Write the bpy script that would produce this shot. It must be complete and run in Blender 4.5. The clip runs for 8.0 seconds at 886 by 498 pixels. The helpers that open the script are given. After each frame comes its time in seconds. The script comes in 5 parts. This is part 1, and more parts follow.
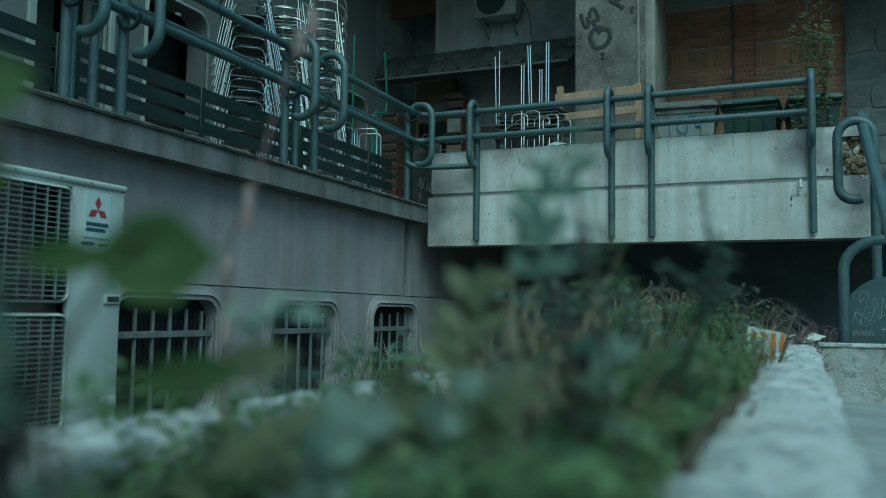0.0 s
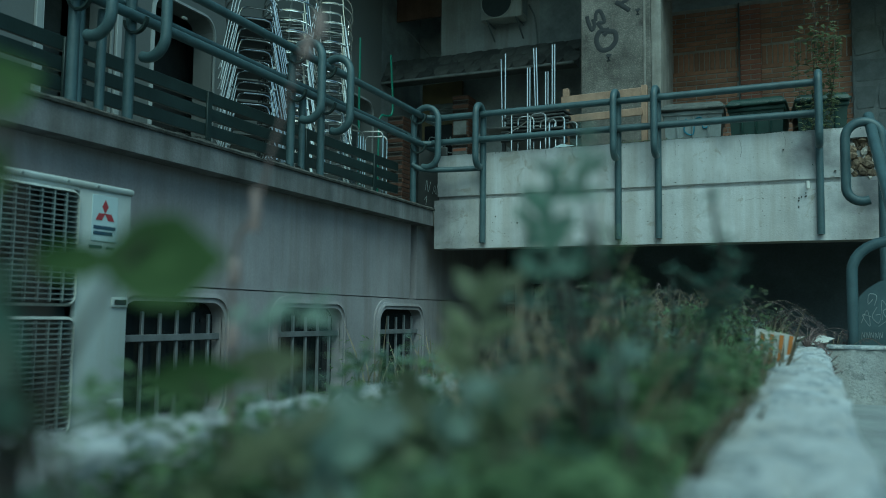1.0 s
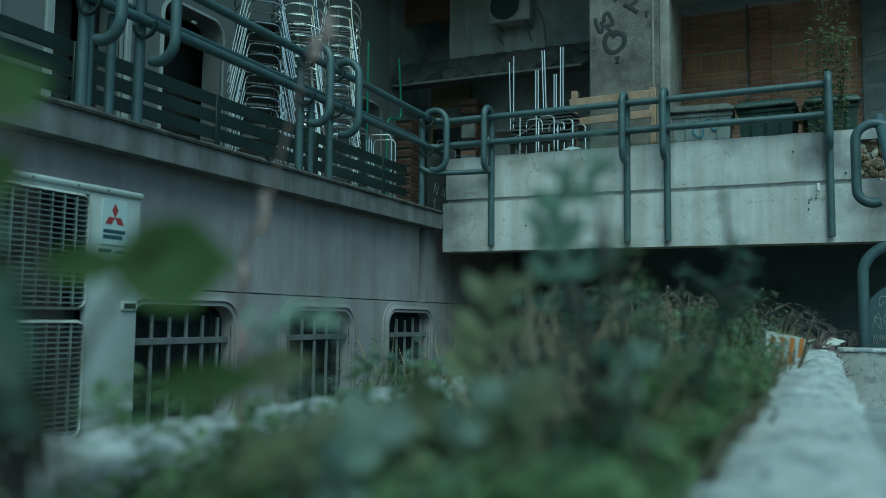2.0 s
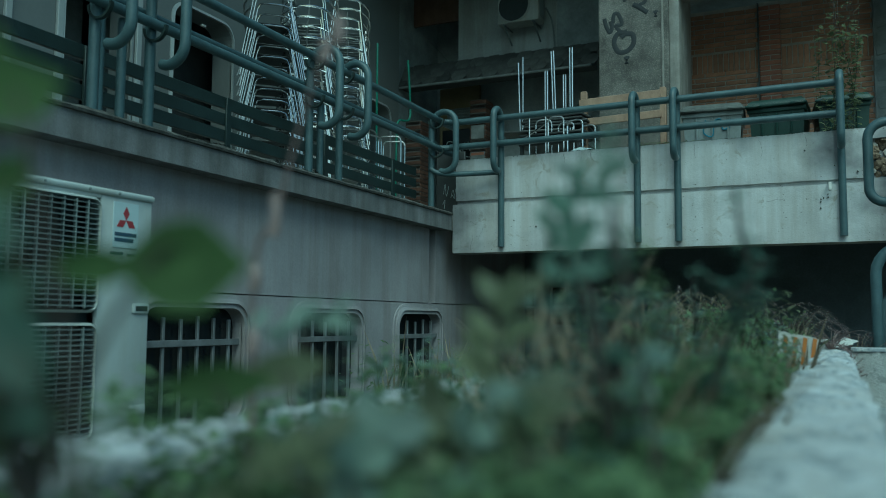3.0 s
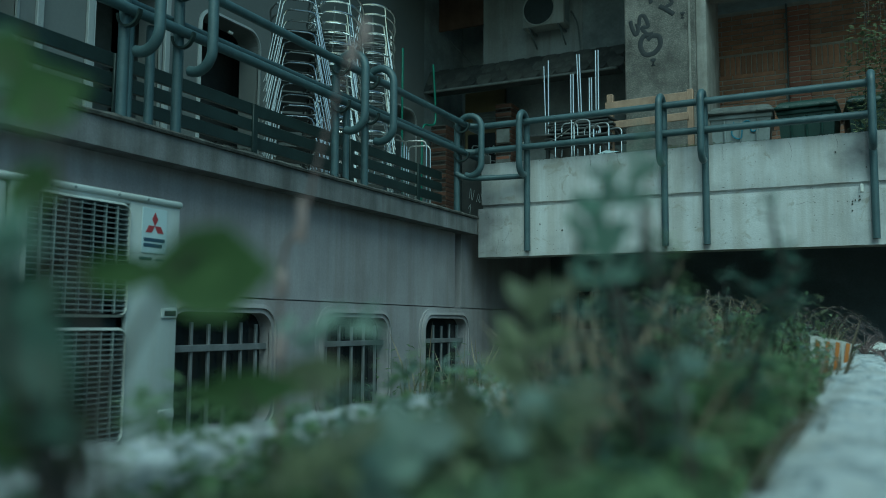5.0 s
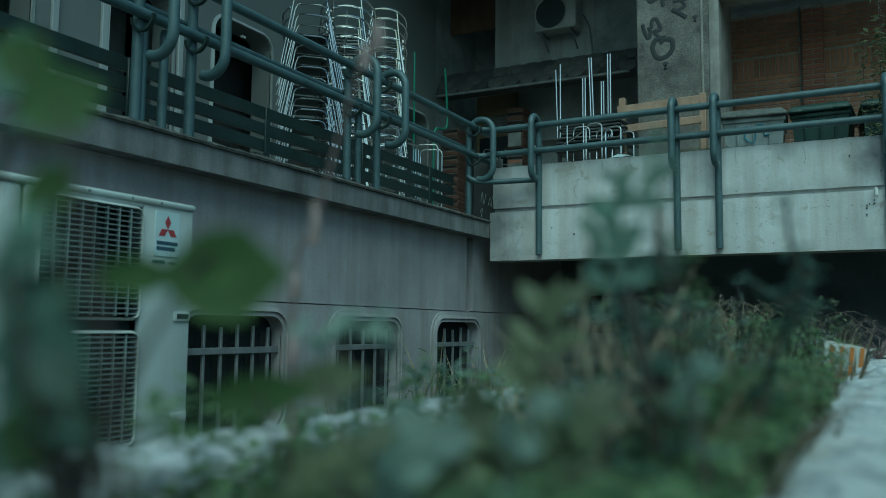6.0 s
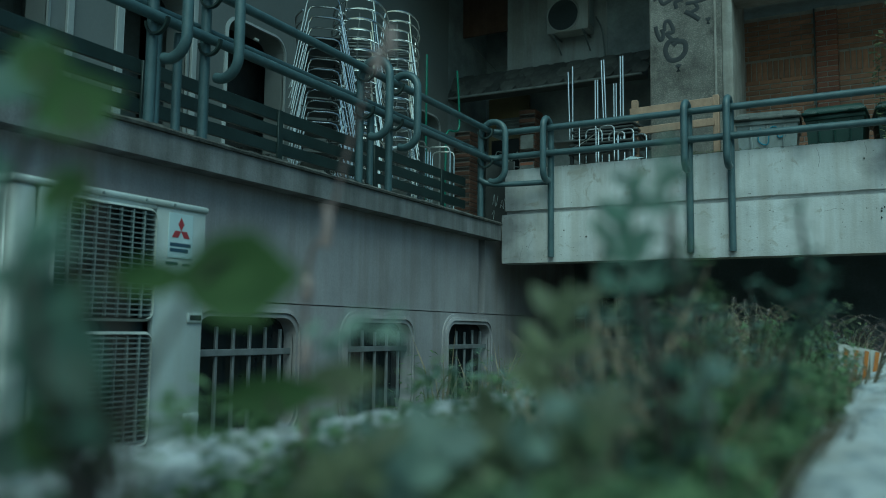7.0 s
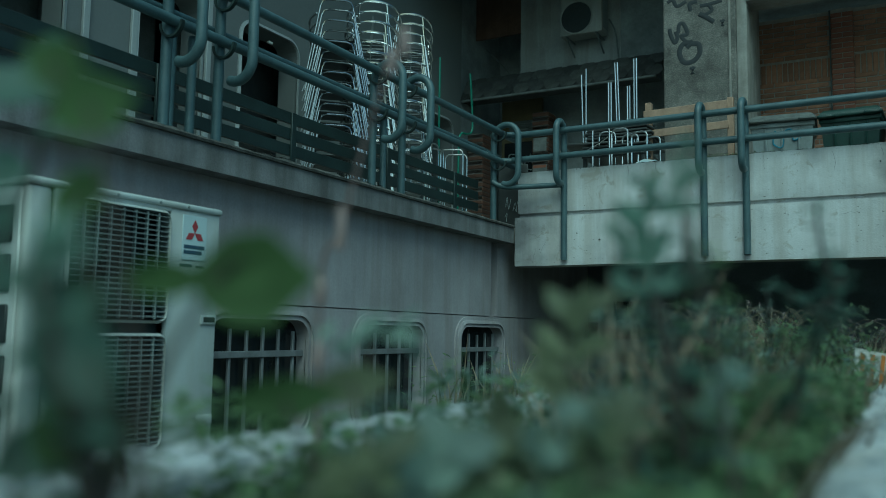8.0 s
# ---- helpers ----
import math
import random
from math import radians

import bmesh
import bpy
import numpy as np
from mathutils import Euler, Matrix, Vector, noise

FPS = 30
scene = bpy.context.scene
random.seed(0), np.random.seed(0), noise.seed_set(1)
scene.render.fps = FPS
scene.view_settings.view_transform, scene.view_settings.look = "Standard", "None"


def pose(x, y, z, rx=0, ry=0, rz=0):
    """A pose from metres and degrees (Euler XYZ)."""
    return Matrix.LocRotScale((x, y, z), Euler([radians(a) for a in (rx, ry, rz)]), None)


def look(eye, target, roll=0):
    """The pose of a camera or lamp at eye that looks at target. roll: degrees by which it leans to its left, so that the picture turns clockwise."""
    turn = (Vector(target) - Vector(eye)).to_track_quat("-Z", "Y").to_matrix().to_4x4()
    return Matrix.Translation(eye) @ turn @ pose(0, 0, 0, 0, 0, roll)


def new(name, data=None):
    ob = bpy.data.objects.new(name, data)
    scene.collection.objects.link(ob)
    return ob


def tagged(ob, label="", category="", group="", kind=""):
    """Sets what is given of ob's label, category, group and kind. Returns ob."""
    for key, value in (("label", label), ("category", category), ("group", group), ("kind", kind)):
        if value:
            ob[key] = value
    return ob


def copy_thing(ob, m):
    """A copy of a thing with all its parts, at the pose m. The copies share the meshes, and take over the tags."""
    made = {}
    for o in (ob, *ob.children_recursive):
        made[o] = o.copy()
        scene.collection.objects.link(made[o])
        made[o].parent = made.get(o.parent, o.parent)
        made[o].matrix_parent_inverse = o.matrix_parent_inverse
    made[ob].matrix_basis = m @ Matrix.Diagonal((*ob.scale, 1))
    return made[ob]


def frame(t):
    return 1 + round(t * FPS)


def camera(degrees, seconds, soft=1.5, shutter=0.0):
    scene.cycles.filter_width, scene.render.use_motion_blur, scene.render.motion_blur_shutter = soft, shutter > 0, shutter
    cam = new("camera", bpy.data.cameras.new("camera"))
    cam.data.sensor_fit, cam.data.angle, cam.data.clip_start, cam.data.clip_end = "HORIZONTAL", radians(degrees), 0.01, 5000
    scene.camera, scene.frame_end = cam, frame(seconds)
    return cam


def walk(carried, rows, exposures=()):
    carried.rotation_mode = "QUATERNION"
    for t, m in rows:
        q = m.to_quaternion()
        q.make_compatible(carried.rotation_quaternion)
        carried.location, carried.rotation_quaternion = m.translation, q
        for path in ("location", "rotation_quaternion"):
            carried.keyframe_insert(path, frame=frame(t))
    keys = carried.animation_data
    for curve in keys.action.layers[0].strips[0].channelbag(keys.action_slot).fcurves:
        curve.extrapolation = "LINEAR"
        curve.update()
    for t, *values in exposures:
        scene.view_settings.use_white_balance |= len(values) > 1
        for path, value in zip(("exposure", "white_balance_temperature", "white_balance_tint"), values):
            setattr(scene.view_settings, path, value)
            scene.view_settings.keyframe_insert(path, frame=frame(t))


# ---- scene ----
cam = camera(55.5, 8.0, soft=0.6)
PATH = [
    (0, (-0.388, 0.7, 1.047), (-1.176, 2.532, 1.199), 0.8),
    (0.5, (-0.39, 0.702, 1.047), (-1.183, 2.531, 1.203), 0.9),
    (1, (-0.391, 0.703, 1.047), (-1.192, 2.528, 1.205), 0.7),
    (1.5, (-0.392, 0.704, 1.047), (-1.202, 2.526, 1.209), 0.7),
    (3, (-0.395, 0.707, 1.047), (-1.236, 2.514, 1.215), 0.4),
    (3.5, (-0.396, 0.707, 1.047), (-1.248, 2.509, 1.215), 0.4),
    (4, (-0.397, 0.709, 1.047), (-1.263, 2.504, 1.217), 0.3),
    (4.5, (-0.399, 0.712, 1.048), (-1.28, 2.499, 1.221), 0.3),
    (6, (-0.402, 0.714, 1.048), (-1.321, 2.48, 1.234), 0.5),
    (6.5, (-0.403, 0.714, 1.048), (-1.333, 2.475, 1.236), 0.6),
    (7, (-0.401, 0.712, 1.048), (-1.345, 2.465, 1.239), 0.7),
    (7.5, (-0.404, 0.715, 1.049), (-1.361, 2.461, 1.243), 0.7),
    (8, (-0.404, 0.715, 1.048), (-1.374, 2.453, 1.245), 0.9),
]
walk(cam, [(t, look(eye, target, roll)) for t, eye, target, roll in PATH],
     exposures=[(0.0, 0.35, 4780, -37), (8.0, 0.25, 4780, -37)])
cam.data.dof.use_dof = True
cam.data.dof.focus_distance = 6.4
cam.data.dof.aperture_fstop = 2.3

# ---- light: overcast daylight over an open yard ----
world = bpy.data.worlds.new("overcast_sky")
scene.world = world
world.use_nodes = True
wn = world.node_tree
sky = wn.nodes.new("ShaderNodeTexSky")
sky.sky_type = "NISHITA"
sky.sun_disc = False
sky.sun_elevation = radians(48)
sky.sun_rotation = radians(160)
sky.air_density, sky.dust_density = 1.0, 3.0
wn.links.new(sky.outputs["Color"], wn.nodes["Background"].inputs["Color"])
wn.nodes["Background"].inputs["Strength"].default_value = 0.076
sun = new("sun", bpy.data.lights.new("sun", "SUN"))
sun.data.energy = 1.03
sun.data.angle = radians(50)
sun.data.color = (1.0, 0.95, 0.88)
sun.matrix_world = look((5.0, -4.0, 17.0), (-1.5, 4.0, 1.0))


# ---- materials ----
def mat(name, col, rough=0.8, metal=0.0, vary=0.25, scale=3.0, fine=40.0, bump=0.2, col2=None, streak=0.0,
        speck=0.0, per_object=0.0, island=0.0, trans=0.0, dist=0.01):
    m = bpy.data.materials.new(name)
    m.use_nodes = True
    nt = m.node_tree
    b = nt.nodes["Principled BSDF"]
    b.inputs["Roughness"].default_value = rough
    b.inputs["Metallic"].default_value = metal
    tc = nt.nodes.new("ShaderNodeTexCoord")
    def noise_tex(sc, detail=6.0, vec=None):
        n = nt.nodes.new("ShaderNodeTexNoise")
        n.inputs["Scale"].default_value = sc
        n.inputs["Detail"].default_value = detail
        n.inputs["Roughness"].default_value = 0.6
        nt.links.new(vec if vec else tc.outputs["Object"], n.inputs["Vector"])
        return n
    def ramp(src, lo, hi, a, c):
        r = nt.nodes.new("ShaderNodeValToRGB")
        r.color_ramp.elements[0].position, r.color_ramp.elements[1].position = lo, hi
        r.color_ramp.elements[0].color, r.color_ramp.elements[1].color = (*a, 1), (*c, 1)
        nt.links.new(src, r.inputs["Fac"])
        return r.outputs["Color"]
    def mix(kind, fac, a, c):
        x = nt.nodes.new("ShaderNodeMix")
        x.data_type, x.blend_type = "RGBA", kind
        if isinstance(fac, float):
            x.inputs[0].default_value = fac
        else:
            nt.links.new(fac, x.inputs[0])
        nt.links.new(a, x.inputs[6])
        nt.links.new(c, x.inputs[7])
        return x.outputs[2]
    col2 = col2 or tuple(c * (1 - vary) for c in col)
    big = noise_tex(scale)
    out = ramp(big.outputs["Fac"], 0.35, 0.65, col2, col)
    g = noise_tex(fine, 8.0)
    lo = 1 - 0.5 * vary
    out = mix("MULTIPLY", 1.0, out, ramp(g.outputs["Fac"], 0.3, 0.7, (lo, lo, lo), (1, 1, 1)))
    if streak:
        mp = nt.nodes.new("ShaderNodeMapping")
        mp.inputs["Scale"].default_value = (7.0, 7.0, 0.5)
        nt.links.new(tc.outputs["Object"], mp.inputs["Vector"])
        st = noise_tex(1.0, 5.0, mp.outputs["Vector"])
        d = 1 - streak
        out = mix("MULTIPLY", 1.0, out, ramp(st.outputs["Fac"], 0.42, 0.62, (1, 1, 1), (d, d * 0.97, d * 0.93)))
    if speck:
        v = nt.nodes.new("ShaderNodeTexVoronoi")
        v.inputs["Scale"].default_value = speck
        nt.links.new(tc.outputs["Object"], v.inputs["Vector"])
        out = mix("MULTIPLY", 1.0, out, ramp(v.outputs["Distance"], 0.08, 0.42, (1.65, 1.6, 1.5), (0.78, 0.78, 0.78)))
    if per_object or island:
        if per_object:
            src = nt.nodes.new("ShaderNodeObjectInfo").outputs["Random"]
        else:
            src = nt.nodes.new("ShaderNodeNewGeometry").outputs["Random Per Island"]
        k = per_object or island
        out = mix("MULTIPLY", 1.0, out, ramp(src, 0.0, 1.0, (1 - k, 1 - k, 1 - k), (1 + k * 0.5, 1 + k * 0.4, 1 + k * 0.3)))
    nt.links.new(out, b.inputs["Base Color"])
    if bump:
        bp = nt.nodes.new("ShaderNodeBump")
        bp.inputs["Strength"].default_value = bump
        bp.inputs["Distance"].default_value = dist
        if speck:
            nt.links.new(v.outputs["Distance"], bp.inputs["Height"])
        else:
            nt.links.new(g.outputs["Fac"], bp.inputs["Height"])
        nt.links.new(bp.outputs["Normal"], b.inputs["Normal"])
    rr = nt.nodes.new("ShaderNodeMapRange")
    rr.inputs["To Min"].default_value = max(0.02, rough - 0.12)
    rr.inputs["To Max"].default_value = min(1.0, rough + 0.1)
    nt.links.new(big.outputs["Fac"], rr.inputs["Value"])
    nt.links.new(rr.outputs["Result"], b.inputs["Roughness"])
    if trans:
        t = nt.nodes.new("ShaderNodeBsdfTranslucent")
        nt.links.new(out, t.inputs["Color"])
        ms = nt.nodes.new("ShaderNodeMixShader")
        ms.inputs[0].default_value = trans
        nt.links.new(b.outputs["BSDF"], ms.inputs[1])
        nt.links.new(t.outputs["BSDF"], ms.inputs[2])
        nt.links.new(ms.outputs["Shader"], nt.nodes["Material Output"].inputs["Surface"])
    return m


WALL = mat("grey_render", (0.42, 0.402, 0.42), 0.85, vary=0.25, scale=1.6, fine=60, bump=0.2, streak=0.13)
LEDGE = mat("ledge_concrete", (0.27, 0.27, 0.275), 0.85, vary=0.4, scale=4, fine=90, bump=0.4, streak=0.3)
BARS = mat("grey_painted_bars", (0.25, 0.26, 0.27), 0.6, vary=0.35, scale=9, fine=70, bump=0.2)
LIP = mat("mossy_coping", (0.16, 0.155, 0.14), 0.95, vary=0.6, scale=12, fine=80, bump=0.8)
def worn(name, col, bare, amount, scale, pit=55.0, bump=0.5, rough=0.85, soot=()):
    """Paint or stucco with grey stains, bare patches and small dark pits."""
    m = mat(name, col, rough, vary=0.16, scale=2.2, fine=75, bump=bump, streak=0.20, dist=0.012)
    nt = m.node_tree
    p = nt.nodes["Principled BSDF"]
    src = p.inputs["Base Color"].links[0].from_socket
    tc = [n for n in nt.nodes if n.type == "TEX_COORD"][0]
    def layer(src, sc, detail, lo, hi, colour, dist=0.0):
        n = nt.nodes.new("ShaderNodeTexNoise")
        n.inputs["Scale"].default_value, n.inputs["Detail"].default_value = sc, detail
        n.inputs["Roughness"].default_value, n.inputs["Distortion"].default_value = 0.7, dist
        nt.links.new(tc.outputs["Object"], n.inputs["Vector"])
        r = nt.nodes.new("ShaderNodeMapRange")
        r.inputs["From Min"].default_value, r.inputs["From Max"].default_value = lo, hi
        nt.links.new(n.outputs["Fac"], r.inputs["Value"])
        x = nt.nodes.new("ShaderNodeMix")
        x.data_type = "RGBA"
        x.inputs[7].default_value = (*colour, 1)
        nt.links.new(r.outputs["Result"], x.inputs[0])
        nt.links.new(src, x.inputs[6])
        return x.outputs[2]
    src = layer(src, scale, 10.0, 0.62 - amount, 0.70 - amount, bare, 0.6)
    src = layer(src, scale * 0.45, 8.0, 0.53, 0.85, tuple(c * 0.55 for c in col))
    src = layer(src, pit, 3.0, 0.66, 0.72, tuple(c * 0.25 for c in bare))
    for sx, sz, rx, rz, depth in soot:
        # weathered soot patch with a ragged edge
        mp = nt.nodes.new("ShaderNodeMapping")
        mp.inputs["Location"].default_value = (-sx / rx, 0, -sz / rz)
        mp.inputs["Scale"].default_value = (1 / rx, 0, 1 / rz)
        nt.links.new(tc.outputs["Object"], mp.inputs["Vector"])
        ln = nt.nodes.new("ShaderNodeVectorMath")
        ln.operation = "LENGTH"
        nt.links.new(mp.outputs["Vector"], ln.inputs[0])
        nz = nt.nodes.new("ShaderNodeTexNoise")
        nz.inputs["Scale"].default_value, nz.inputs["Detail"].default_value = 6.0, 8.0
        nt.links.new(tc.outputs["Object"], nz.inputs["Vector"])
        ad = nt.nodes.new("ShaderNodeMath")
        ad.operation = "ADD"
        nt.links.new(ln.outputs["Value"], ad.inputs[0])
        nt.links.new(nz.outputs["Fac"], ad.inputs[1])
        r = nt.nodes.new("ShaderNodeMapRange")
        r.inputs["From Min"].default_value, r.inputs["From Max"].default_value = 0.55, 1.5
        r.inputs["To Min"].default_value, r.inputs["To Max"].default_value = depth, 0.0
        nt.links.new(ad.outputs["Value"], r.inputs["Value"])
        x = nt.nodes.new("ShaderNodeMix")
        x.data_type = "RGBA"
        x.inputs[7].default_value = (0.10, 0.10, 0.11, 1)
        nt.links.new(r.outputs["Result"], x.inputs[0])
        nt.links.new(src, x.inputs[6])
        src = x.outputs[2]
    nt.links.new(src, p.inputs["Base Color"])
    return m


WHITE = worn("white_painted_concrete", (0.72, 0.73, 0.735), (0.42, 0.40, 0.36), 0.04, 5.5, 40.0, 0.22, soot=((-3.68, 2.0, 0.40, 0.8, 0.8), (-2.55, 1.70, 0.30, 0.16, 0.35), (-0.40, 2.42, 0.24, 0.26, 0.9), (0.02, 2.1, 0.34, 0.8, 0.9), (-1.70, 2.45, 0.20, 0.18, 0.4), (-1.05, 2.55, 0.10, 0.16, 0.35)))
PLANTER = worn("white_stucco", (0.84, 0.86, 0.88), (0.40, 0.43, 0.46), 0.125, 17.0, 24.0, 1.3, 0.9)
DIRTY = worn("dirty_white_wall", (0.50, 0.51, 0.50), (0.27, 0.28, 0.27), 0.10, 11.0, 30.0, 1.0, 0.9)
LEAFD = mat("dark_broad_leaf", (0.10, 0.17, 0.05), 0.8, vary=0.3, scale=7, fine=30, bump=0.05, island=0.3, trans=0.35)
RAIL = mat("green_painted_steel", (0.10, 0.15, 0.165), 0.42, vary=0.3, scale=8, fine=120, bump=0.08)
SLAT = mat("dark_green_steel", (0.035, 0.055, 0.053), 0.5, vary=0.35, scale=5, fine=80, bump=0.08)
FACADE = mat("grey_facade_panel", (0.18, 0.19, 0.186), 0.6, vary=0.15, scale=0.8, fine=30, bump=0.05)
ALU = mat("aluminium", (0.55, 0.56, 0.56), 0.35, metal=0.9, vary=0.2, scale=8, fine=60, bump=0.03)
CHROME = mat("polished_steel", (0.70, 0.71, 0.71), 0.12, metal=1.0, vary=0.1, scale=6, fine=60, bump=0.0)
LOOP = mat("satin_aluminium_tube", (0.80, 0.82, 0.83), 0.16, metal=1.0, vary=0.12, scale=6, fine=60, bump=0.0)
HOOP = mat("dull_aluminium", (0.40, 0.41, 0.41), 0.42, metal=0.8, vary=0.2, scale=8, fine=60, bump=0.03)
AGED = mat("aged_beige_enamel", (0.40, 0.41, 0.38), 0.5, vary=0.2, scale=4, fine=60, bump=0.05, streak=0.15)
STRIP = mat("pale_grey_strip", (0.40, 0.42, 0.42), 0.5, vary=0.15, scale=4, fine=60, bump=0.03)
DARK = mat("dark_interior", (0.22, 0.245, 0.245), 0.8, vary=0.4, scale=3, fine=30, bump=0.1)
# Plaster tone that stands for the shade at the back of the terrace.
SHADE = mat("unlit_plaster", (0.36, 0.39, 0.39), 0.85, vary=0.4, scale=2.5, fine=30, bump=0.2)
# Darker mortar for the shop-front piers.
PIERJ = mat("dark_mortar", (0.20, 0.18, 0.16), 0.95, vary=0.3, scale=9, fine=80, bump=0.4)
# Concrete coloured dark to carry the shade under the balcony and soffit.
DARKWALL = mat("shade_dark_concrete", (0.22, 0.26, 0.28), 0.85, vary=0.4, scale=2, fine=40, bump=0.3)
GLASS = mat("dark_glass", (0.02, 0.025, 0.028), 0.12, vary=0.2, scale=2, fine=10, bump=0.0)
BRICK = mat("brick", (0.54, 0.305, 0.195), 0.85, vary=0.3, scale=14, fine=90, bump=0.4, per_object=0.28)
BRICKJ = mat("brick_rest", (0.54, 0.305, 0.195), 0.85, vary=0.3, scale=14, fine=90, bump=0.4, island=0.28)
REDBRICK = mat("red_brick", (0.42, 0.19, 0.125), 0.8, vary=0.3, scale=14, fine=90, bump=0.4, per_object=0.2)
MORTAR = mat("mortar", (0.58, 0.54, 0.48), 0.95, vary=0.3, scale=9, fine=80, bump=0.4)
COLUMN = mat("aggregate_concrete", (0.29, 0.28, 0.255), 0.9, vary=0.6, scale=3.2, fine=28, bump=0.3, speck=75, dist=0.010)
SMOOTH = mat("smooth_concrete", (0.38, 0.37, 0.34), 0.85, vary=0.3, scale=5, fine=60, bump=0.3, streak=0.2)
SLATE = mat("slate", (0.31, 0.335, 0.33), 0.7, vary=0.4, scale=5, fine=50, bump=0.5, per_object=0.25)
SLATED = mat("dark_slate", (0.13, 0.14, 0.135), 0.8, vary=0.4, scale=5, fine=50, bump=0.5, per_object=0.45)
PIER = mat("brown_brick", (0.17, 0.092, 0.064), 0.85, vary=0.35, scale=14, fine=90, bump=0.4, per_object=0.3)
PAINTW = mat("white_wall_paint", (0.44, 0.46, 0.45), 0.85, vary=0.25, scale=2.5, fine=40, bump=0.25, streak=0.2)
ACW = mat("ivory_enamel", (0.56, 0.60, 0.59), 0.4, vary=0.08, scale=3, fine=60, bump=0.03, streak=0.06)
ACD = mat("dark_coil", (0.035, 0.045, 0.045), 0.6, vary=0.3, scale=30, fine=150, bump=0.2)
PLUME = mat("purple_grey_plume", (0.25, 0.215, 0.225), 0.85, vary=0.35, scale=20, fine=60, bump=0.1, island=0.3, trans=0.2)
GRILLE = mat("grille_plastic", (0.25, 0.285, 0.28), 0.5, vary=0.15, scale=6, fine=60, bump=0.03)
STICK = mat("label_film", (0.62, 0.72, 0.74), 0.35, vary=0.05, scale=10, fine=60, bump=0.0)
RED = mat("red_print", (0.33, 0.05, 0.06), 0.4, vary=0.05, bump=0.0)
INK = mat("blue_ink", (0.05, 0.085, 0.13), 0.5, vary=0.05, bump=0.0)
BLACK = mat("black_spray_paint", (0.035, 0.04, 0.045), 0.7, vary=0.3, scale=20, fine=60, bump=0.1)
BLUESPRAY = mat("blue_spray_paint", (0.08, 0.25, 0.36), 0.7, vary=0.3, scale=20, bump=0.05)
CHALK = mat("pale_spray_paint", (0.55, 0.60, 0.60), 0.8, vary=0.3, scale=30, bump=0.05)
WOOD = mat("pale_pine", (0.46, 0.325, 0.23), 0.7, vary=0.35, scale=5, fine=60, bump=0.25, streak=0.2)
BROWN = mat("brown_board", (0.17, 0.105, 0.07), 0.7, vary=0.4, scale=4, fine=40, bump=0.2, streak=0.3)
BING = mat("green_bin_plastic", (0.03, 0.065, 0.052), 0.45, vary=0.3, scale=5, fine=60, bump=0.08)
BINL = mat("mossy_bin_lid", (0.14, 0.15, 0.14), 0.7, vary=0.45, scale=9, fine=70, bump=0.2)
BINW = mat("grey_bin_plastic", (0.34, 0.38, 0.38), 0.5, vary=0.25, scale=5, fine=60, bump=0.08, streak=0.2)
TABLE = mat("dark_laminate", (0.07, 0.075, 0.075), 0.4, vary=0.3, scale=8, fine=60, bump=0.05, per_object=0.3)
RUBBLE = mat("broken_brick", (0.30, 0.235, 0.165), 0.95, vary=0.5, scale=18, fine=70, bump=0.8, per_object=0.35)
GREENPOLE = mat("bright_green_coat", (0.05, 0.19, 0.13), 0.4, vary=0.2, scale=10, bump=0.03)
PAVE = mat("grey_paving", (0.36, 0.38, 0.38), 0.85, vary=0.3, scale=3, fine=70, bump=0.3)
PAVEGAP = mat("paving_joint", (0.15, 0.16, 0.155), 0.95, vary=0.3, scale=8, bump=0.3)
EARTH = mat("earth", (0.19, 0.165, 0.13), 0.95, vary=0.5, scale=6, fine=50, bump=0.8, dist=0.03)
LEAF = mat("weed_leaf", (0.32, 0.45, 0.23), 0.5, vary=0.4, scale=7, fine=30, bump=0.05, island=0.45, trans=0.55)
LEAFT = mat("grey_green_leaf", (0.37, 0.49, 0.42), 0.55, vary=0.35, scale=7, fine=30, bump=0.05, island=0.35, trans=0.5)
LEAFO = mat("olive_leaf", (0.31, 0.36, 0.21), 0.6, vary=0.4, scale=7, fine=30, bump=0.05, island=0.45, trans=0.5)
LEAFM = mat("slim_teal_leaf", (0.17, 0.27, 0.21), 0.6, vary=0.35, scale=7, fine=30, bump=0.05, island=0.4, trans=0.45)
DRY = mat("dry_grass", (0.42, 0.36, 0.26), 0.8, vary=0.4, scale=7, fine=30, bump=0.05, island=0.4, trans=0.15)
TWIG = mat("dark_twig", (0.09, 0.075, 0.065), 0.8, vary=0.4, scale=20, fine=60, bump=0.3, island=0.3)
STEM = mat("reddish_stem", (0.25, 0.18, 0.17), 0.6, vary=0.35, scale=25, fine=80, bump=0.1)
BUD = mat("pale_pink_bud", (0.34, 0.26, 0.245), 0.7, vary=0.3, scale=40, bump=0.1)
ORANGE = mat("orange_print", (0.55, 0.22, 0.05), 0.5, vary=0.2, scale=15, bump=0.05)
PAPER = mat("white_card", (0.66, 0.66, 0.62), 0.7, vary=0.2, scale=12, bump=0.1)
PLASTER = mat("plain_plaster", (0.30, 0.31, 0.30), 0.9, vary=0.2, scale=1.0, fine=20, bump=0.1)
YELLOW = mat("ochre_paint", (0.20, 0.165, 0.085), 0.7, vary=0.25, scale=4, bump=0.1)


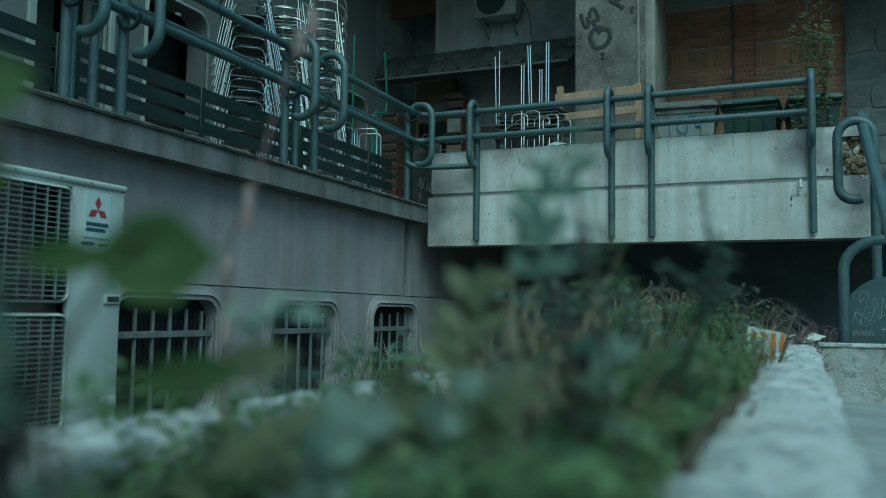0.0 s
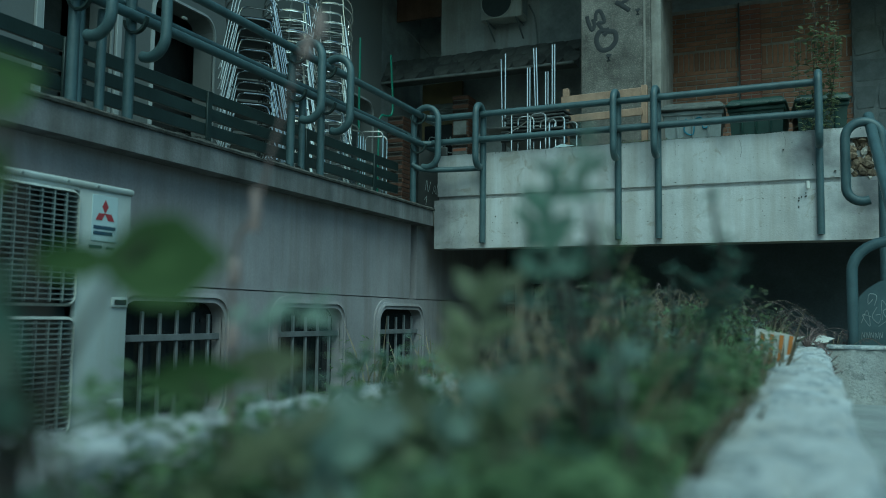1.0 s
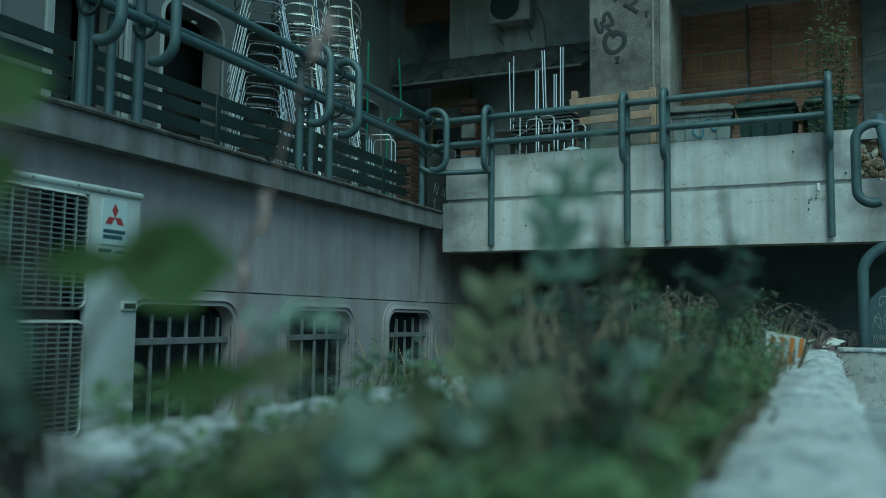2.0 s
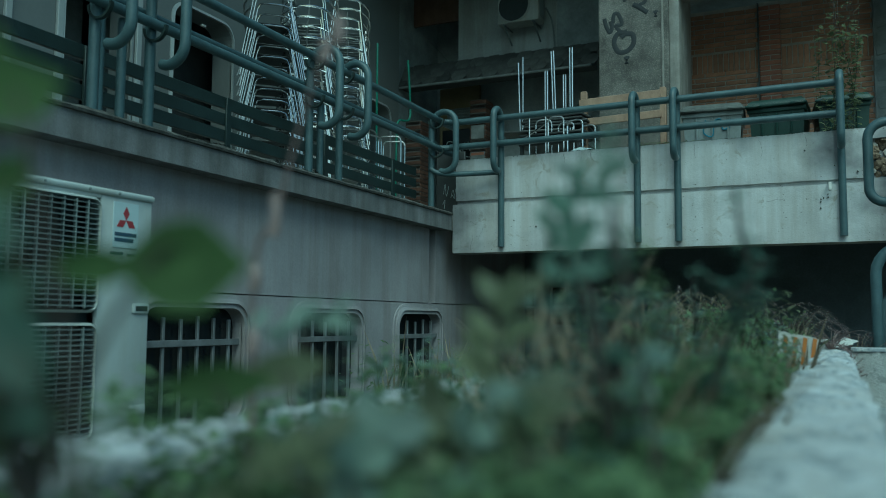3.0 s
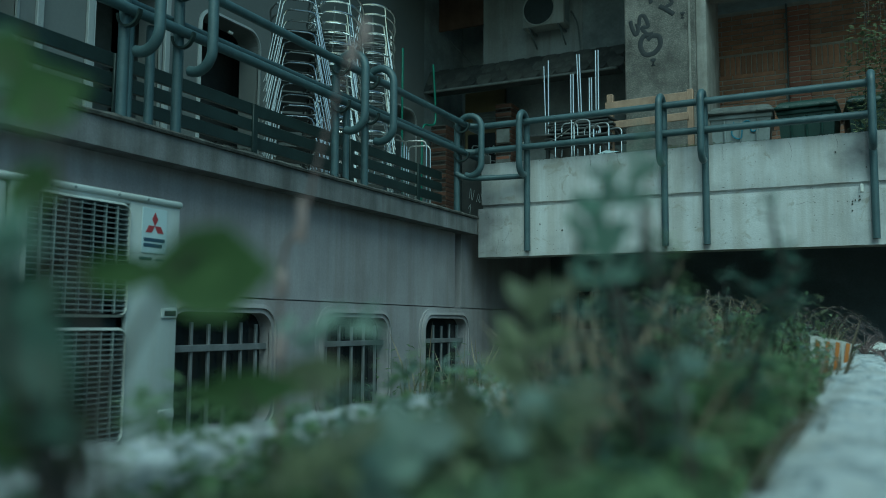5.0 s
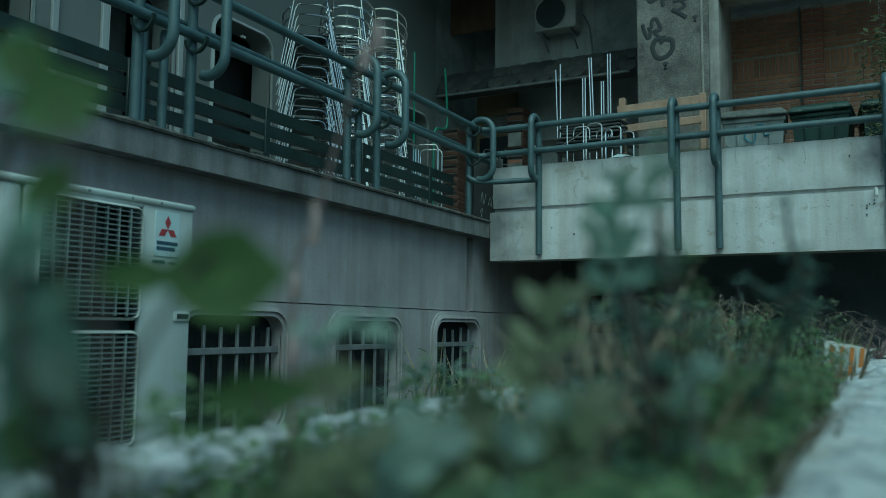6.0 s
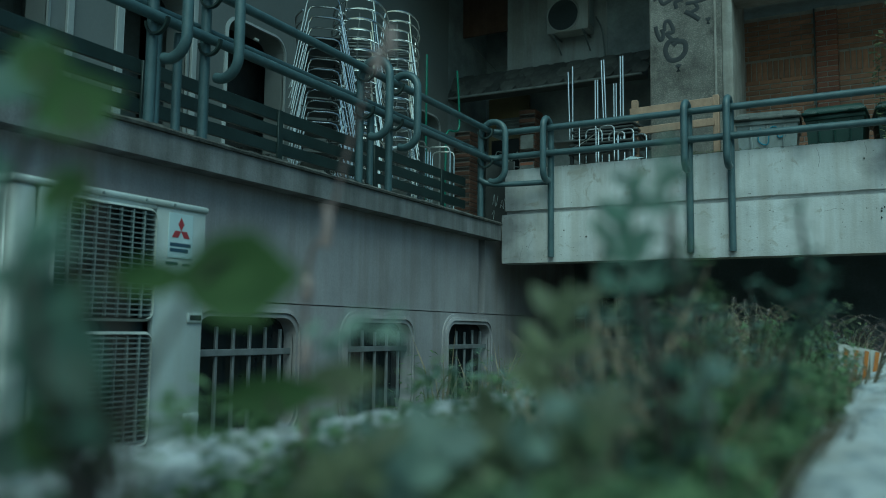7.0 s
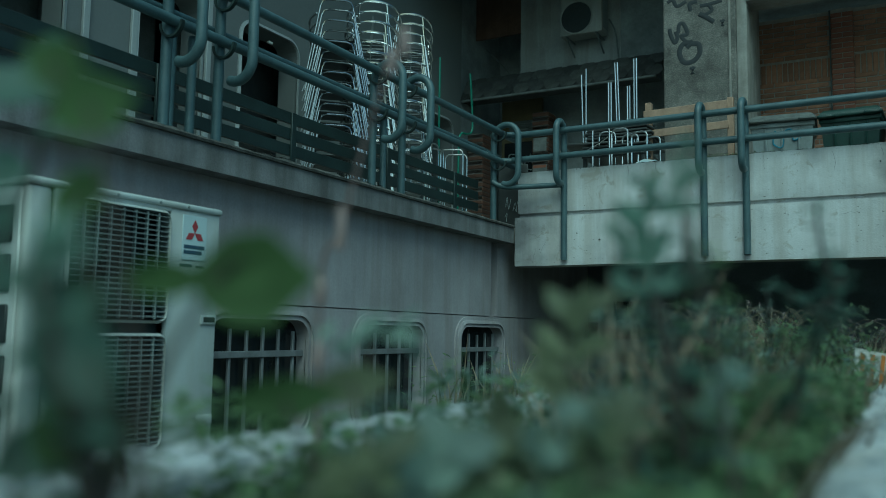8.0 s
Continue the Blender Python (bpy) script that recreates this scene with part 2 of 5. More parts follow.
# ---- mesh helpers ----
class Geo:
    """Collects vertices and faces of one mesh."""

    def __init__(self):
        self.v, self.f = [], []

    def add(self, verts, faces):
        n = len(self.v)
        self.v += [tuple(p) for p in verts]
        self.f += [tuple(i + n for i in f) for f in faces]
        return self

    def box(self, x0, x1, y0, y1, z0, z1):
        return self.add([(x0, y0, z0), (x1, y0, z0), (x1, y1, z0), (x0, y1, z0), (x0, y0, z1), (x1, y0, z1), (x1, y1, z1), (x0, y1, z1)],
                        [(3, 2, 1, 0), (4, 5, 6, 7), (0, 1, 5, 4), (1, 2, 6, 5), (2, 3, 7, 6), (3, 0, 4, 7)])

    def bbox(self, x0, x1, y0, y1, z0, z1, b=0.01, seg=2):
        """A box with rounded edges."""
        bm = bmesh.new()
        bmesh.ops.create_cube(bm, size=1.0)
        for v in bm.verts:
            v.co = Vector(((x0 + x1) / 2 + v.co.x * (x1 - x0), (y0 + y1) / 2 + v.co.y * (y1 - y0), (z0 + z1) / 2 + v.co.z * (z1 - z0)))
        bmesh.ops.bevel(bm, geom=bm.edges[:], offset=b, segments=seg, affect="EDGES", profile=0.5)
        bm.verts.index_update()
        self.add([v.co[:] for v in bm.verts], [[v.index for v in f.verts] for f in bm.faces])
        bm.free()
        return self

    def tube(self, pts, r, seg=8, closed=False, r1=None, caps=True):
        pts = [Vector(p) for p in pts]
        n = len(pts)
        rings = []
        up = None
        for i, p in enumerate(pts):
            a = pts[(i - 1) % n] if (closed or i > 0) else p
            c = pts[(i + 1) % n] if (closed or i < n - 1) else p
            d = (c - a).normalized()
            if up is None:
                up = d.orthogonal().normalized()
            else:
                up = (up - d * up.dot(d)).normalized()
            side = d.cross(up)
            rad = r if r1 is None else r + (r1 - r) * i / max(1, n - 1)
            rings.append([p + rad * (math.cos(2 * math.pi * k / seg) * up + math.sin(2 * math.pi * k / seg) * side) for k in range(seg)])
        faces = []
        for i in range(n if closed else n - 1):
            j = (i + 1) % n
            for k in range(seg):
                l = (k + 1) % seg
                faces.append((i * seg + k, i * seg + l, j * seg + l, j * seg + k))
        if caps and not closed:
            faces.append(tuple(range(seg))[::-1])
            faces.append(tuple((n - 1) * seg + k for k in range(seg)))
        return self.add([q for ring in rings for q in ring], faces)

    def prism(self, poly, x0, x1, axis="x"):
        """A polygon of (a, b) pairs pushed along an axis."""
        def put(a, b, c):
            return {"x": (c, a, b), "y": (a, c, b), "z": (a, b, c)}[axis]
        n = len(poly)
        return self.add([put(a, b, x0) for a, b in poly] + [put(a, b, x1) for a, b in poly],
                        [tuple(range(n))[::-1], tuple(range(n, 2 * n))] + [(i, (i + 1) % n, n + (i + 1) % n, n + i) for i in range(n)])

    def mesh(self, name, material, smooth=False):
        me = bpy.data.meshes.new(name)
        me.from_pydata(self.v, [], self.f)
        me.materials.append(material)
        if smooth:
            me.polygons.foreach_set("use_smooth", [True] * len(me.polygons))
            me.set_sharp_from_angle(angle=radians(40))
        me.update()
        return me


def recalc(me):
    bm = bmesh.new()
    bm.from_mesh(me)
    bmesh.ops.recalc_face_normals(bm, faces=bm.faces[:])
    bm.to_mesh(me)
    bm.free()
    return me


def part(name, geo, material, parent, label="", smooth=True):
    ob = new(name, recalc(geo.mesh(name, material, smooth)))
    ob.parent = parent
    return tagged(ob, label)


def thing(name, x, y, z, label, category, group="", turn=0.0):
    ob = new(name)
    ob.empty_display_size = 0.1
    ob.matrix_world = pose(x, y, z, 0, 0, turn)
    return tagged(ob, label, category, group)


def struct(name, geo, material, label, category="", smooth=False):
    ob = new(name, recalc(geo.mesh(name, material, smooth)))
    return tagged(ob, label, category or name.split("_")[0], kind="structure")


def single(name, geo, material, label, category, group="", kind="", smooth=True):
    ob = new(name, recalc(geo.mesh(name, material, smooth)))
    return tagged(ob, label, category, group, kind)


def arc(cx, cy, r, a0, a1, n=8):
    return [(cx + r * math.cos(radians(a0 + (a1 - a0) * i / n)), cy + r * math.sin(radians(a0 + (a1 - a0) * i / n))) for i in range(n + 1)]


def round_rect(y0, y1, z0, z1, r, n=6, square_base=False):
    p = arc(y1 - r, z1 - r, r, 0, 90, n) + arc(y0 + r, z1 - r, r, 90, 180, n)
    if square_base:
        return p + [(y0, z0), (y1, z0)]
    return p + arc(y0 + r, z0 + r, r, 180, 270, n) + arc(y1 - r, z0 + r, r, 270, 360, n)


def smooth_path(pts, n=6):
    """Catmull-Rom through points."""
    pts = [Vector(p) for p in pts]
    out = []
    for i in range(len(pts) - 1):
        p0, p1, p2, p3 = pts[max(0, i - 1)], pts[i], pts[i + 1], pts[min(len(pts) - 1, i + 2)]
        for k in range(n):
            t = k / n
            out.append(0.5 * (2 * p1 + (p2 - p0) * t + (2 * p0 - 5 * p1 + 4 * p2 - p3) * t * t + (3 * p1 - p0 - 3 * p2 + p3) * t ** 3))
    return out + [pts[-1]]


def fillets(g, x0, x1, y0, y1, z0, z1, r, base=True):
    """The four rounded inner corners of an opening in a wall of constant x."""
    corners = [(y1, z1, y1 - r, z1 - r, 0), (y0, z1, y0 + r, z1 - r, 90)]
    if base:
        corners += [(y0, z0, y0 + r, z0 + r, 180), (y1, z0, y1 - r, z0 + r, 270)]
    for cy, cz, ay, az, a in corners:
        g.prism([(cy, cz)] + arc(ay, az, r, a + 90, a, 6), x0, x1, "x")


def wall_x(g, x0, x1, y0, y1, z0, z1, holes, r, base=True):
    """A wall of constant x, with rounded openings (y0, y1, z0, z1), in order along y."""
    at = y0
    for a, b, c, d in holes:
        g.box(x0, x1, at, a, z0, z1)
        g.box(x0, x1, a, b, d, z1)
        if c > z0:
            g.box(x0, x1, a, b, z0, c)
        fillets(g, x0, x1, a, b, c, d, r, base)
        at = b
    g.box(x0, x1, at, y1, z0, z1)


def ring_x(g, path, x0, x1, w):
    """A flat moulding that runs round an opening: path of (y, z), from x0 to x1, w wide outwards."""
    n = len(path)
    cy, cz = sum(p[0] for p in path) / n, sum(p[1] for p in path) / n
    outer = []
    for i, (a, b) in enumerate(path):
        p, q = path[i - 1], path[(i + 1) % n]
        ty, tz = q[0] - p[0], q[1] - p[1]
        l = math.hypot(ty, tz) or 1
        ny, nz = tz / l, -ty / l
        if ny * (a - cy) + nz * (b - cz) < 0:
            ny, nz = -ny, -nz
        outer.append((a + ny * w, b + nz * w))
    v = [(x0, *p) for p in path] + [(x1, *p) for p in path] + [(x1 - 0.012, *p) for p in outer] + [(x0, *p) for p in outer]
    f = []
    for i in range(n):
        j = (i + 1) % n
        f += [(i, j, n + j, n + i), (n + i, n + j, 2 * n + j, 2 * n + i), (2 * n + i, 2 * n + j, 3 * n + j, 3 * n + i)]
    g.add(v, f)


# ---- ground, terrace and walls ----
g = Geo()
g.add([(-300, -300, 0.3), (300, -300, 0.3), (300, 300, 0.3), (-300, 300, 0.3)], [(0, 1, 2, 3)])
struct("ground", g, EARTH, "bare dark earth of the sunken yard", "ground")

WINDOWS = [(2.75, 3.62, 0.42, 1.10), (4.18, 5.07, 0.42, 1.11), (5.66, 6.54, 0.42, 1.095), (7.18, 8.02, 0.42, 1.10)]
g = Geo()
wall_x(g, -4.14, -3.84, -6.0, 10.5, 0.3, 1.197, WINDOWS, 0.12)
g.box(-4.14, -3.853, -6.0, 7.83, 1.206, 1.93)
g.box(-4.14, -3.885, -6.0, 10.5, 1.197, 1.206)
g.box(-4.14, -3.95, 7.83, 7.95, 1.206, 1.93)
g.box(-4.14, -3.845, 7.95, 10.5, 1.206, 1.93)
struct("wall_west", g, WALL, "grey rendered terrace wall with barred basement windows", "wall")
for k, (a, b, c, d) in enumerate(WINDOWS):
    g = Geo()
    ring_x(g, round_rect(a, b, c, d, 0.12), -3.845, -3.815, 0.085)
    ring_x(g, round_rect(a - 0.03, b + 0.03, c - 0.03, d + 0.03, 0.14), -3.83, -3.805, 0.028)
    fr = struct("window_%d" % (k + 1), g, WALL, "rounded basement window with steel bars and raised surround", "window", True)
    count = 6 if k < 2 else 5
    for i in range(count):
        y = a + (i + 0.6) * (b - a) / (count + 0.2)
        part("bar", Geo().bbox(-3.888, -3.868, y - 0.010, y + 0.010, c - 0.01, d - 0.05 - 0.01 * (i % 3), 0.003, 1), BARS, fr)
    part("crossbar", Geo().bbox(-3.868, -3.858, a - 0.01, b + 0.01, 0.880, 0.920, 0.003, 1), BARS, fr)
    part("pane", Geo().box(-3.925, -3.915, a - 0.02, b + 0.02, c - 0.02, d + 0.02), GLASS, fr)

g = Geo()
g.box(-4.14, -3.72, -6.0, 8.045, 1.905, 2.05)
g.box(-4.14, -3.84, 8.045, 8.2, 1.93, 2.05)
struct("ledge", g, LEDGE, "grey concrete parapet band along the terrace edge", "ledge")
# worn coping with an uneven lip
g = Geo()
rnd = random.Random(4)
n = 230
prof = []
for i in range(n + 1):
    y = -6.0 + 14.045 * i / n
    e = 0.012 * noise.noise(Vector((y * 3.1, 0, 1))) + 0.008 * noise.noise(Vector((y * 14, 3, 1)))
    h = 0.010 * noise.noise(Vector((y * 5.0, 7, 2))) + 0.008 * noise.noise(Vector((y * 19, 5, 2)))
    prof.append([(-4.14, y, 2.052), (-3.705 + e, y, 2.052), (-3.70 + e, y, 2.066), (-3.715 + e, y, 2.080 + h), (-4.14, y, 2.085)])
v = [p for ring in prof for p in ring]
f = []
for i in range(n):
    for k in range(5):
        l = (k + 1) % 5
        f.append((i * 5 + k, i * 5 + l, (i + 1) * 5 + l, (i + 1) * 5 + k))
f += [(0, 1, 2, 3, 4), tuple(n * 5 + k for k in (4, 3, 2, 1, 0))]
struct("coping", Geo().add(v, f), LIP, "weathered mossy coping of the terrace parapet", "coping")

g = Geo()
g.box(-6.2, -4.14, -6.0, 12.0, 1.93, 2.10)
g.box(-4.14, 6.0, 8.25, 12.0, 1.93, 2.10)
struct("floor", g, SMOOTH, "concrete floor of the raised terrace", "floor")

# white balcony edge: two bands with a groove between them, a broken right end
g = Geo()
def uneven(g, x0, x1, y0, y1, z0, z1, amp, seed, nx=60, nz=8):
    """A block whose front and top edges are slightly uneven."""
    v, f = [], []
    for i in range(nx + 1):
        for k in range(nz + 1):
            x, z = x0 + (x1 - x0) * i / nx, z0 + (z1 - z0) * k / nz
            d = amp * noise.noise(Vector((x * 2.3, z * 2.3, seed))) + amp * 0.6 * noise.noise(Vector((x * 9, z * 9, seed)))
            e = amp * 0.9 * noise.noise(Vector((x * 6, seed, 3))) if k in (0, nz) else 0
            v.append((x, y0 + d + (amp * 0.9 if k in (0, nz) else 0), z + e))
    w = nz + 1
    for i in range(nx):
        for k in range(nz):
            f.append((i * w + k, (i + 1) * w + k, (i + 1) * w + k + 1, i * w + k + 1))
    m = len(v)
    for i in range(nx + 1):
        v += [(v[i * w][0], y1, z0), (v[i * w + nz][0], y1, z1)]
    for i in range(nx):
        f += [(i * w + nz, (i + 1) * w + nz, m + 2 * i + 3, m + 2 * i + 1), (m + 2 * i, m + 2 * i + 2, (i + 1) * w, i * w),
              (m + 2 * i + 1, m + 2 * i + 3, m + 2 * i + 2, m + 2 * i)]
    f += [tuple(range(nz + 1)) + (m + 1, m), tuple(nx * w + k for k in range(nz, -1, -1)) + (m + 2 * nx, m + 2 * nx + 1)]
    g.add(v, f)
uneven(g, -3.68, -0.11, 8.05, 8.25, 2.188, 2.585, 0.0045, 1)
uneven(g, -3.71, 0.11, 8.045, 8.25, 1.685, 2.151, 0.0045, 2)
g.box(-3.68, 0.10, 8.09, 8.25, 2.151, 2.188)
g.box(-0.11, 0.10, 8.13, 8.25, 2.19, 2.50)
g.box(-0.11, 0.11, 8.06, 8.25, 2.50, 2.60)
g.box(-0.10, 0.11, 8.25, 10.0, 2.10, 2.585)
g.box(-3.71, 0.11, 8.25, 8.45, 1.70, 1.93)
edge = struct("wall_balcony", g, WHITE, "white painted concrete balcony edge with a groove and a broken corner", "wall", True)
rnd = random.Random(8)
for i in range(44):
    s = rnd.uniform(0.018, 0.048)
    bm = bmesh.new()
    bmesh.ops.create_icosphere(bm, subdivisions=1, radius=s)
    for v in bm.verts:
        v.co *= rnd.uniform(0.65, 1.25)
    lump = Geo().add([v.co[:] for v in bm.verts], [[v.index for v in f.verts] for f in bm.faces])
    bm.free()
    ob = part("rubble", lump, RUBBLE if i % 4 else MORTAR, edge, smooth=False)
    ob.matrix_local = pose(rnd.uniform(-0.10, 0.08), 8.125 + rnd.uniform(-0.03, 0.015), 2.19 + 0.0072 * i + rnd.uniform(-0.01, 0.01), 40 * i, 25 * i, 70 * i)
# hairline cracks and chipped paint
rnd = random.Random(15)
for x, z, l, a in ((-1.45, 2.56, 0.12, 265), (-0.93, 2.55, 0.16, 272), (-0.58, 2.57, 0.10, 268), (-2.35, 2.56, 0.12, 270), (-3.45, 1.95, 0.16, 200), (-3.4, 1.92, 0.13, 300), (-3.5, 1.85, 0.14, 250), (-2.6, 2.57, 0.09, 275), (-0.75, 2.05, 0.14, 185), (-1.9, 2.57, 0.1, 262)):
    pts, q, h = [], Vector((x, 8.046, z)), a
    for k in range(9):
        pts.append(q.copy())
        h += rnd.uniform(-28, 28)
        q += Vector((math.cos(radians(h)), 0, math.sin(radians(h)))) * l / 8
    part("crack", Geo().tube(pts, 0.0013, 4), LEDGE, edge)
for k in range(14):
    x, z = rnd.uniform(-3.6, -0.2), rnd.choice((rnd.uniform(1.70, 2.12), rnd.uniform(2.22, 2.56)))
    if k < 8:
        x, z = -0.47 + rnd.uniform(-0.05, 0.05), 2.02 + rnd.uniform(-0.07, 0.06)
    s = rnd.uniform(0.004, 0.011)
    chip = [(x + s * math.cos(a) * rnd.uniform(0.4, 1.0), z + s * math.sin(a) * rnd.uniform(0.5, 1.2)) for a in (0, 1, 2, 3, 4, 5)]
    part("chip", Geo().prism(chip, 8.038, 8.052, "y"), LIP, edge, smooth=False)
panel = thing("dark_board", -3.84, 8.30, 2.1, "dark board behind the balcony's end with pale scrawls", "board")
part("sheet", Geo().bbox(-0.16, 0.15, -0.012, 0.012, 0.0, 0.62, 0.004, 1), TABLE, panel)
g = Geo()
for pts in ([(-0.10, 0.20), (-0.08, 0.30), (-0.06, 0.18), (-0.03, 0.28)], [(0.0, 0.16), (0.03, 0.24), (0.05, 0.15), (0.02, 0.19)], [(0.06, 0.25), (0.09, 0.16), (0.12, 0.25), (0.07, 0.21)], [(-0.11, 0.10), (-0.08, 0.14), (-0.09, 0.05)]):
    g.tube(smooth_path([(a * 0.8, -0.015, c) for a, c in pts], 5), 0.0026, 5)
part("scrawl", g, CHALK, panel, "pale illegible scrawl")
pipe = Geo().tube([(-0.405, 8.10, 2.155), (-0.405, 8.0, 2.15), (-0.405, 7.965, 2.12), (-0.405, 7.96, 2.09)], 0.014, 10)
single("drain_spout", pipe, PAPER, "short pale plastic spout in the balcony groove", "pipe")

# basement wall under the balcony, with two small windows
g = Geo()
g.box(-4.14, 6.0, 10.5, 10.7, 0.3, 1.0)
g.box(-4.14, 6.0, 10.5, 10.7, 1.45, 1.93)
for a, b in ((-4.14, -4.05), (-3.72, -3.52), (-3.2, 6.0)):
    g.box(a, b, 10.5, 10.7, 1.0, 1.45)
under = struct("wall_under_balcony", g, DARKWALL, "wall under the balcony, coloured dark to deepen its shade", "wall")
for k, (a, b) in enumerate(((-4.05, -3.72), (-3.52, -3.2))):
    w = struct("window_%d" % (k + 5), Geo().box(a, b, 10.60, 10.61, 1.0, 1.45), GLASS, "small dark cellar window under the balcony", "window")
    part("frame", Geo().bbox((a + b) / 2 - 0.012, (a + b) / 2 + 0.012, 10.56, 10.60, 1.0, 1.45, 0.003, 1), LEDGE, w)
    part("frame", Geo().bbox(a, b, 10.56, 10.60, 1.20, 1.225, 0.003, 1), LEDGE, w)

# facade along the terrace with rounded doors
DOORS = [(5.43, 6.14, 2.104, 4.05), (6.66, 7.52, 2.104, 4.05), (10.05, 10.95, 2.104, 4.0)]
g = Geo()
wall_x(g, -6.25, -6.0, -6.0, 11.2, 2.1, 6.5, [(3.9, 4.72, 2.104, 4.05)] + DOORS, 0.16, base=False)
struct("wall_facade", g, FACADE, "smooth grey facade with round-cornered doorways", "wall")
for k, (a, b, c, d) in enumerate([(3.9, 4.72, 2.104, 4.05)] + DOORS):
    g = Geo()
    ring_x(g, round_rect(a, b, c, d, 0.16, square_base=True), -6.01, -5.975, 0.03)
    dr = struct("door_%d" % (k + 1), g, STRIP, "round-cornered metal doorway with dark interior", "door", True)
    if k == 2:
        part("leaf", Geo().bbox(-6.62, -6.58, a + 0.62, b + 0.3, c, d, 0.008, 1), TABLE, dr, "dark door leaf, half open")
        part("lamp", Geo().bbox(-6.06, -6.03, b - 0.42, b - 0.36, d - 0.10, d - 0.075, 0.004, 1), PAPER, dr)
    # Backing sheet behind the doorway; its dark colour stands in for unlit depth.
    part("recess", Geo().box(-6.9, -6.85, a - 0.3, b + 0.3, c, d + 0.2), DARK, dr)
for y in (4.915, 5.38, 6.22):
    single("trim_strip", Geo().bbox(-6.0, -5.965, y - 0.03, y + 0.03, 2.1, 4.6, 0.006, 1), STRIP, "pale grey metal strip on the grey facade", "trim", kind="structure")
g = Geo()
g.box(-6.95, -6.9, -6.0, 11.2, 2.0, 6.5)
struct("wall_interior", g, DARK, "added inner wall, dark tone stands for the unlit rooms", "wall")

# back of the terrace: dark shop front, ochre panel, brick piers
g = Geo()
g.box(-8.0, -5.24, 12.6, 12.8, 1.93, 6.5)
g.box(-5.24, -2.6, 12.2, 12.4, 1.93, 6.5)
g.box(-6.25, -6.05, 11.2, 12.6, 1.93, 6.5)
struct("wall_back", g, SHADE, "plaster wall behind the terrace, toned for its shade", "wall")
g = Geo()
g.box(-5.24, -3.76, 11.6, 11.8, 4.70, 6.5)
struct("wall_white_panel", g, PAINTW, "stained white upper wall over the slate canopy", "wall")
single("board", Geo().bbox(-6.05, -5.25, 11.75, 11.79, 5.45, 6.5, 0.008, 1), BROWN, "reddish-brown wooden board over the dark opening", "board")
# Sheet across the dark opening beside the white panel; its colour carries the shade.
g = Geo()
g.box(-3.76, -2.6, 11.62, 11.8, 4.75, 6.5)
struct("wall_dark_panel", g, SHADE, "filler sheet in the dark opening beside the white panel, toned for shade", "wall")
# slate canopy
canopy = thing("canopy", -4.65, 11.5, 4.4, "low steep canopy of grey hexagonal slates, some slipped", "canopy")
part("deck", Geo().prism([(-0.20, 0.0), (0.02, 0.36), (0.10, 0.36), (0.10, 0.0)], -1.45, 1.45, "x"), SLATED, canopy)
part("edge_strip", Geo().bbox(-1.45, 1.45, -0.232, -0.19, -0.025, 0.005, 0.004, 1), SLATE, canopy, "pale grey metal edge of the canopy")
rnd = random.Random(3)
hexm = None
for r in range(3):
    for c in range(13):
        x, s = -1.40 + 0.235 * c + (0.117 if r % 2 else 0), 0.095 + 0.115 * r
        if x > 1.42:
            continue
        ob = new("slate", hexm) if hexm else part("slate", Geo().prism([(0.125, 0.0), (0.075, 0.09), (-0.075, 0.09), (-0.125, 0.0), (-0.075, -0.09), (0.075, -0.09)], 0, 0.012, "z"), SLATED, canopy, smooth=False)
        hexm = ob.data
        ob.parent = canopy
        ob.matrix_local = pose(x, -0.215 + s * 0.52, s * 0.853 + rnd.uniform(-0.004, 0.004), 58.5 + rnd.uniform(-1.2, 0.4), rnd.uniform(-1, 1), rnd.uniform(-3, 3))
# shop front under the canopy
front = thing("shop_front", -5.43, 12.1, 2.1, "narrow ochre shop front with a dark pane and a vent", "shop front")
part("panel", Geo().bbox(-0.34, 0.32, 0.0, 0.06, 0.0, 2.45, 0.01, 1), YELLOW, front)
part("pane", Geo().bbox(-0.28, 0.29, -0.03, 0.0, 0.1, 1.80, 0.01, 1), GLASS, front, "dark glass pane with a scrawl")
part("vent", Geo().bbox(-0.20, 0.27, -0.03, 0.0, 1.86, 2.12, 0.01, 1), DARK, front)
for i in range(5):
    part("slat", Geo().bbox(-0.19, 0.26, -0.045, -0.028, 1.88 + 0.045 * i, 1.90 + 0.045 * i, 0.003, 1), SLATE, front)
g = Geo()
def scrawl(g, pts, r, x=0, y=0, z=0):
    g.tube(smooth_path([(x + a, y, z + b) for a, b in pts], 5), r, 5)
scrawl(g, [(0.1, 0.16), (0.02, 0.17), (0.0, 0.10), (0.08, 0.07), (0.06, 0.0), (-0.03, 0.01)], 0.006, -0.20, -0.036, 1.45)
scrawl(g, [(0.0, 0.1), (0.0, 0.02), (0.06, 0.0), (0.08, 0.1), (0.09, 0.0)], 0.006, -0.06, -0.036, 1.45)
scrawl(g, [(0.0, 0.0), (0.03, 0.12), (0.06, 0.02), (0.09, 0.14), (0.12, 0.0)], 0.006, 0.06, -0.036, 1.46)
scrawl(g, [(-0.1, 0.0), (0.1, 0.03), (0.3, 0.0)], 0.005, -0.12, -0.036, 1.36)
part("scrawl", g, CHALK, front, "pale graffiti scrawl")
